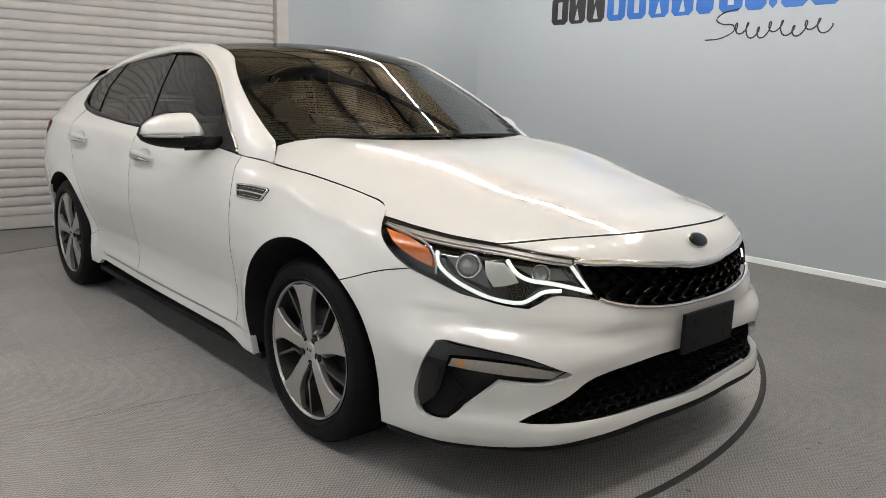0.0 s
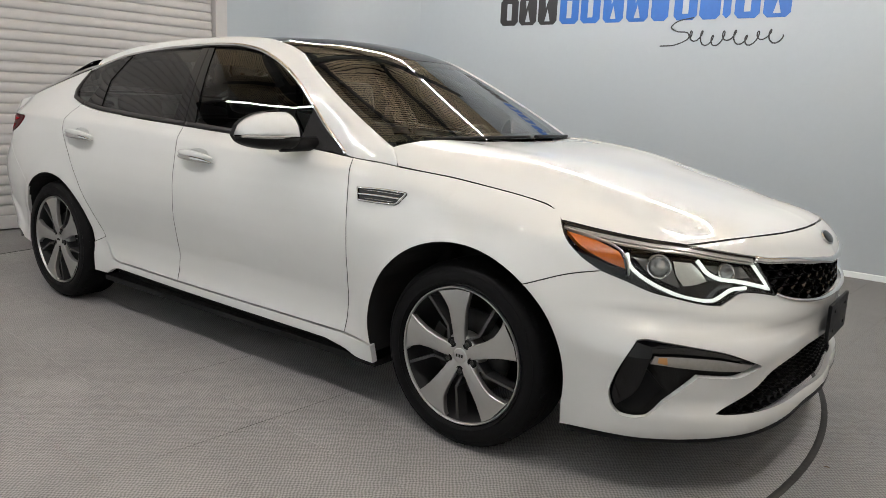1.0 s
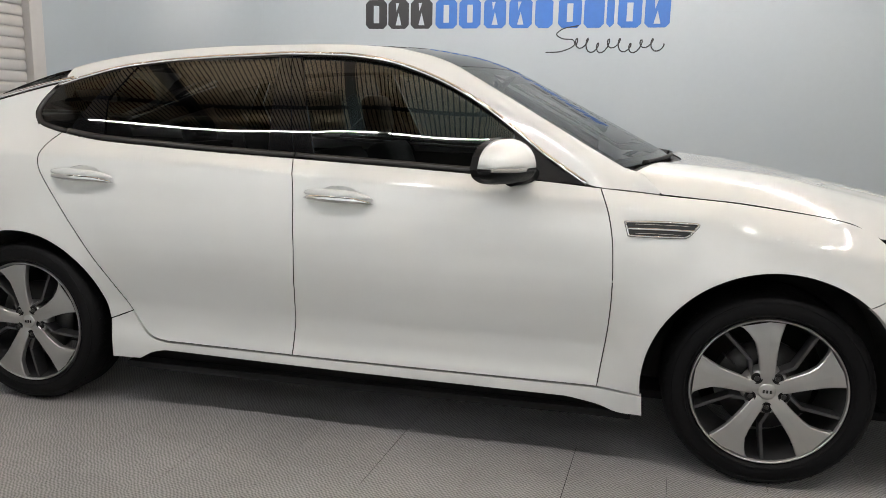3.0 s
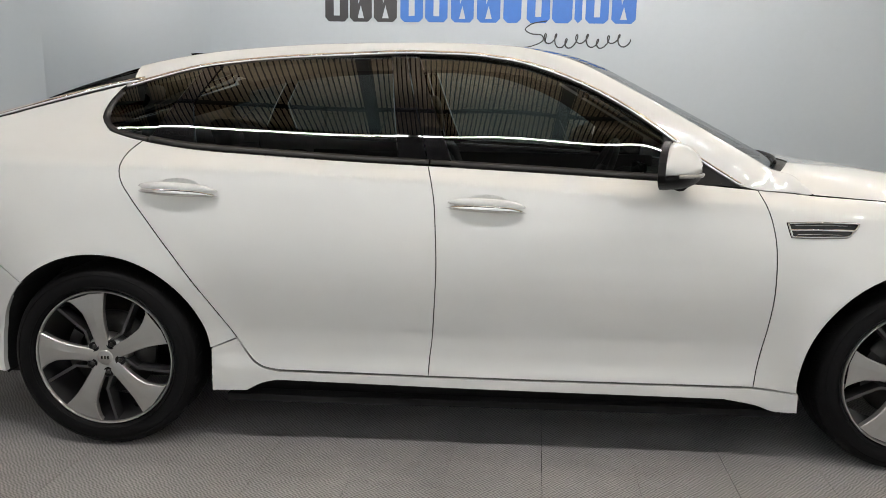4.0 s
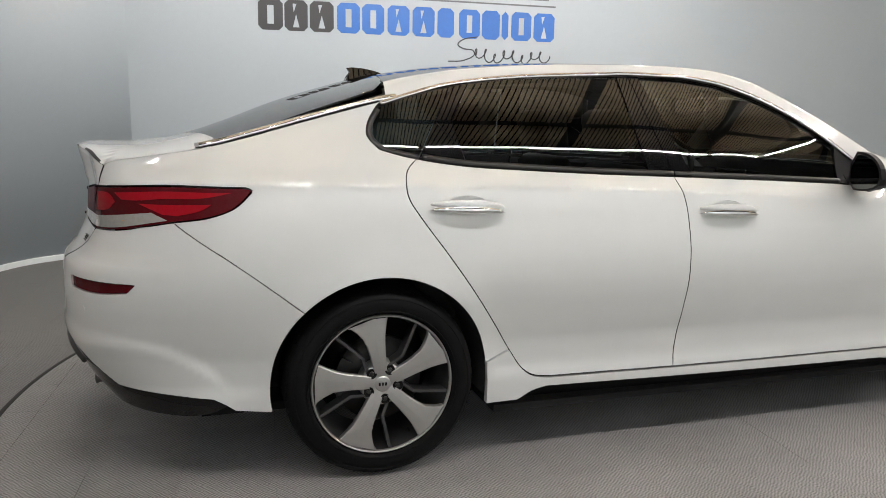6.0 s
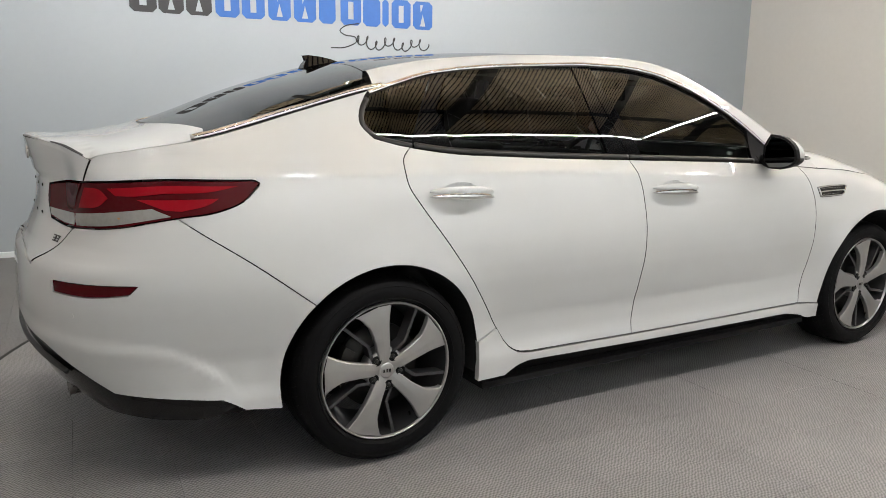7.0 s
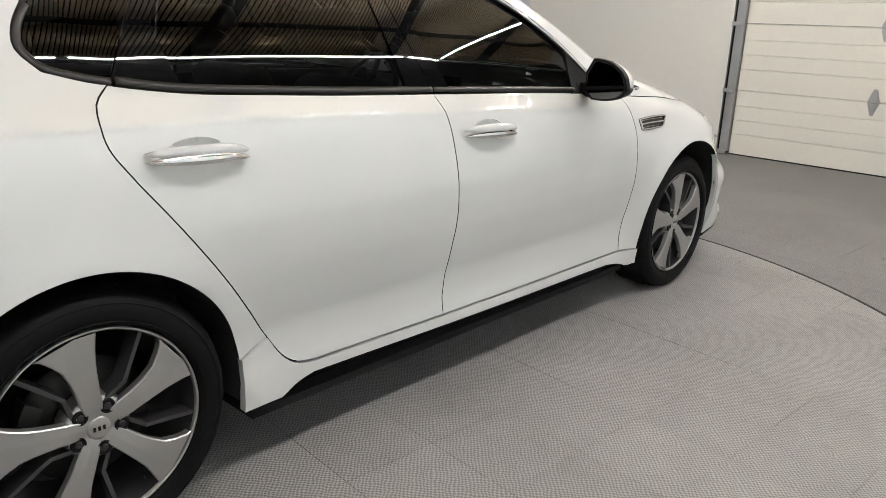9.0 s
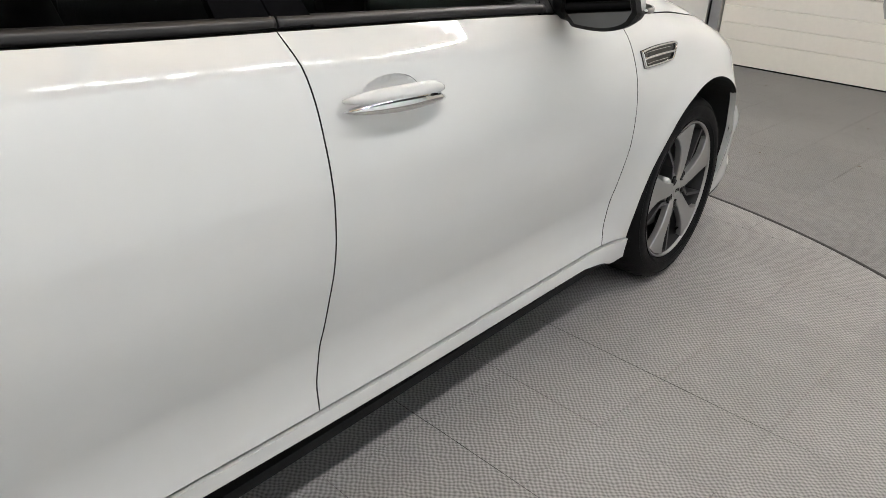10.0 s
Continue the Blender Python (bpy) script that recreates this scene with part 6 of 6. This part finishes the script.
def floor_tiles():
    floor = bpy.data.objects["floor"]
    tv, tf = tile_mesh(PITCH)
    me = bpy.data.meshes.new("floor_tile")
    me.from_pydata(tv, [], tf)
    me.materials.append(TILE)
    outlying = me.copy()
    outlying.materials[0] = TILEOUT
    rest_v, rest_f, near_v, near_f = [], [], [], []
    cells = []
    inv = ROOM.inverted()
    for i in range(-20, 26):
        for j in range(-24, 20):
            c = grid_turn @ Vector((i * PITCH + .22 + PITCH / 2, j * PITCH, 0))
            q = inv @ c
            if not (LEFT - .05 < q.x < RIGHT + .1 and FRONT < q.y < BACK + .1):
                continue
            cells.append((max(abs(c.x - .1) * .55, abs(c.y + 1.3) * .9), c))
    cells.sort(key=lambda k: k[0])
    made = 0
    disc_v, disc_f = [], []
    ring = [(TURN_C[0] + TURN_R * math.cos(a), TURN_C[1] + TURN_R * math.sin(a)) for a in np.linspace(0, 2 * math.pi, 120, endpoint=False)]
    for _, c in cells:
        d = math.hypot(c.x - TURN_C[0], c.y - TURN_C[1])
        whole_in = d < TURN_R - PITCH * .71
        whole_out = d > TURN_R + PITCH * .71
        z = .004 if whole_in else 0.0
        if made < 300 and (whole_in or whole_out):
            ob = new("tile", me if whole_in else outlying)
            ob.parent = floor
            ob.matrix_parent_inverse = floor.matrix_basis.inverted()
            ob.matrix_basis = Matrix.Translation((c.x + random.uniform(-.0006, .0006), c.y + random.uniform(-.0006, .0006), z + random.uniform(0, .0006))) @ grid_turn @ Matrix.Rotation(math.pi / 2 * random.randrange(4) + random.uniform(-.002, .002), 4, "Z")
            made += 1
            continue
        to_v, to_f = (near_v, near_f) if whole_in else (rest_v, rest_f)
        k = len(to_v)
        m = Matrix.Translation((c.x, c.y, z)) @ grid_turn
        to_v += [tuple(m @ Vector(v)) for v in tv]
        to_f += [tuple(k + a for a in f) for f in tf]
        if not whole_in and not whole_out:
            # cut tile on the turntable's edge
            poly = [(grid_turn @ Vector((sx * (PITCH / 2 - .0006), sy * (PITCH / 2 - .0006), 0)) + c).xy for sx, sy in ((-1, -1), (1, -1), (1, 1), (-1, 1))]
            poly = [tuple(p) for p in poly]
            for a in range(120):
                p, q = ring[a], ring[(a + 1) % 120]
                keep = []
                for s in range(len(poly)):
                    u, v = poly[s], poly[(s + 1) % len(poly)]
                    su = (q[0] - p[0]) * (u[1] - p[1]) - (q[1] - p[1]) * (u[0] - p[0])
                    sv = (q[0] - p[0]) * (v[1] - p[1]) - (q[1] - p[1]) * (v[0] - p[0])
                    if su >= 0:
                        keep.append(u)
                    if (su >= 0) != (sv >= 0):
                        t = su / (su - sv)
                        keep.append((u[0] + (v[0] - u[0]) * t, u[1] + (v[1] - u[1]) * t))
                poly = keep
                if len(poly) < 3:
                    break
            if len(poly) >= 3:
                k = len(disc_v)
                disc_v += [(x, y, .004) for x, y in poly]
                disc_f.append(tuple(range(k, k + len(poly))))
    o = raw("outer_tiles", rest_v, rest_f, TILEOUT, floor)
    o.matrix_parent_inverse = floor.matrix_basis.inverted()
    tagged(o, "darker grey studded floor tiles outside the turntable", kind="stuff")
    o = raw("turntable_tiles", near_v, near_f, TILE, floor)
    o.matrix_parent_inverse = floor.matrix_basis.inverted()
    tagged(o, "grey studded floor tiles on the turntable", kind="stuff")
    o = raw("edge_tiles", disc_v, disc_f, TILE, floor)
    o.matrix_parent_inverse = floor.matrix_basis.inverted()
    tagged(o, "grey floor tiles cut to the turntable", kind="stuff")


floor_tiles()
bm = bmesh.new()
spin(bm, [(TURN_R + .013, 0), (TURN_R + .011, .0034), (TURN_R, .0052), (TURN_R - .010, .0052), (TURN_R - .013, .0034)], 160)
bmesh.ops.transform(bm, matrix=Matrix.Translation((*TURN_C, 0)) @ Matrix.Rotation(radians(90), 4, "X"), verts=bm.verts)
ring = part("turntable_ring", bm, RINGM, None, smooth=True)
tagged(ring, "dark worn joint round the floor turntable", "turntable ring", kind="structure")
bm = bmesh.new()
bmesh.ops.create_circle(bm, cap_ends=True, segments=120, radius=TURN_R - .01)
bmesh.ops.transform(bm, matrix=Matrix.Translation((*TURN_C, .001)), verts=bm.verts)
t = part("turntable", bm, RINGM)
tagged(t, "dark turntable plate below the tiles", "turntable", kind="structure")

# open joints between some tiles, dark with dirt
verts, faces = [], []
for x0, y0, y1, w in ((.858, -1.62, -.74, .0028), (.220, -1.22, -.72, .0022)):
    n = 14
    for i in range(n + 1):
        y = y0 + (y1 - y0) * i / n
        x, half = x0 + y * .0787, w * (.35 + .65 * math.sin(math.pi * i / n)) / 2 * random.uniform(.7, 1.2)
        verts += [(x - half, y, .0056), (x + half, y, .0056)]
        if i:
            k = len(verts) - 4
            faces.append((k, k + 1, k + 3, k + 2))
tagged(raw("floor_joints", verts, faces, RINGM), "dark dirty joints between floor tiles", "floor joint", kind="structure")

# small grit and leaf scraps on the floor by the sectional door
verts, faces = [], []
for i in range(46):
    x, y, r = random.uniform(2.4, 5.3), random.uniform(-3.2, .6), random.uniform(.003, .011)
    k, n = len(verts), random.choice((5, 6, 7))
    a0 = random.uniform(0, 6.3)
    for j in range(n):
        q = r * random.uniform(.5, 1.3)
        verts.append((x + q * 1.6 * math.cos(a0 + 6.283 * j / n), y + q * math.sin(a0 + 6.283 * j / n), .0012))
    verts.append((x, y, .0012 + r * .35))
    faces += [(k + j, k + (j + 1) % n, k + n) for j in range(n)]
o = raw("floor_grit", verts, faces, GRIT)
tagged(o, "dark grit and dry leaf scraps scattered on the floor", "grit", kind="stuff")
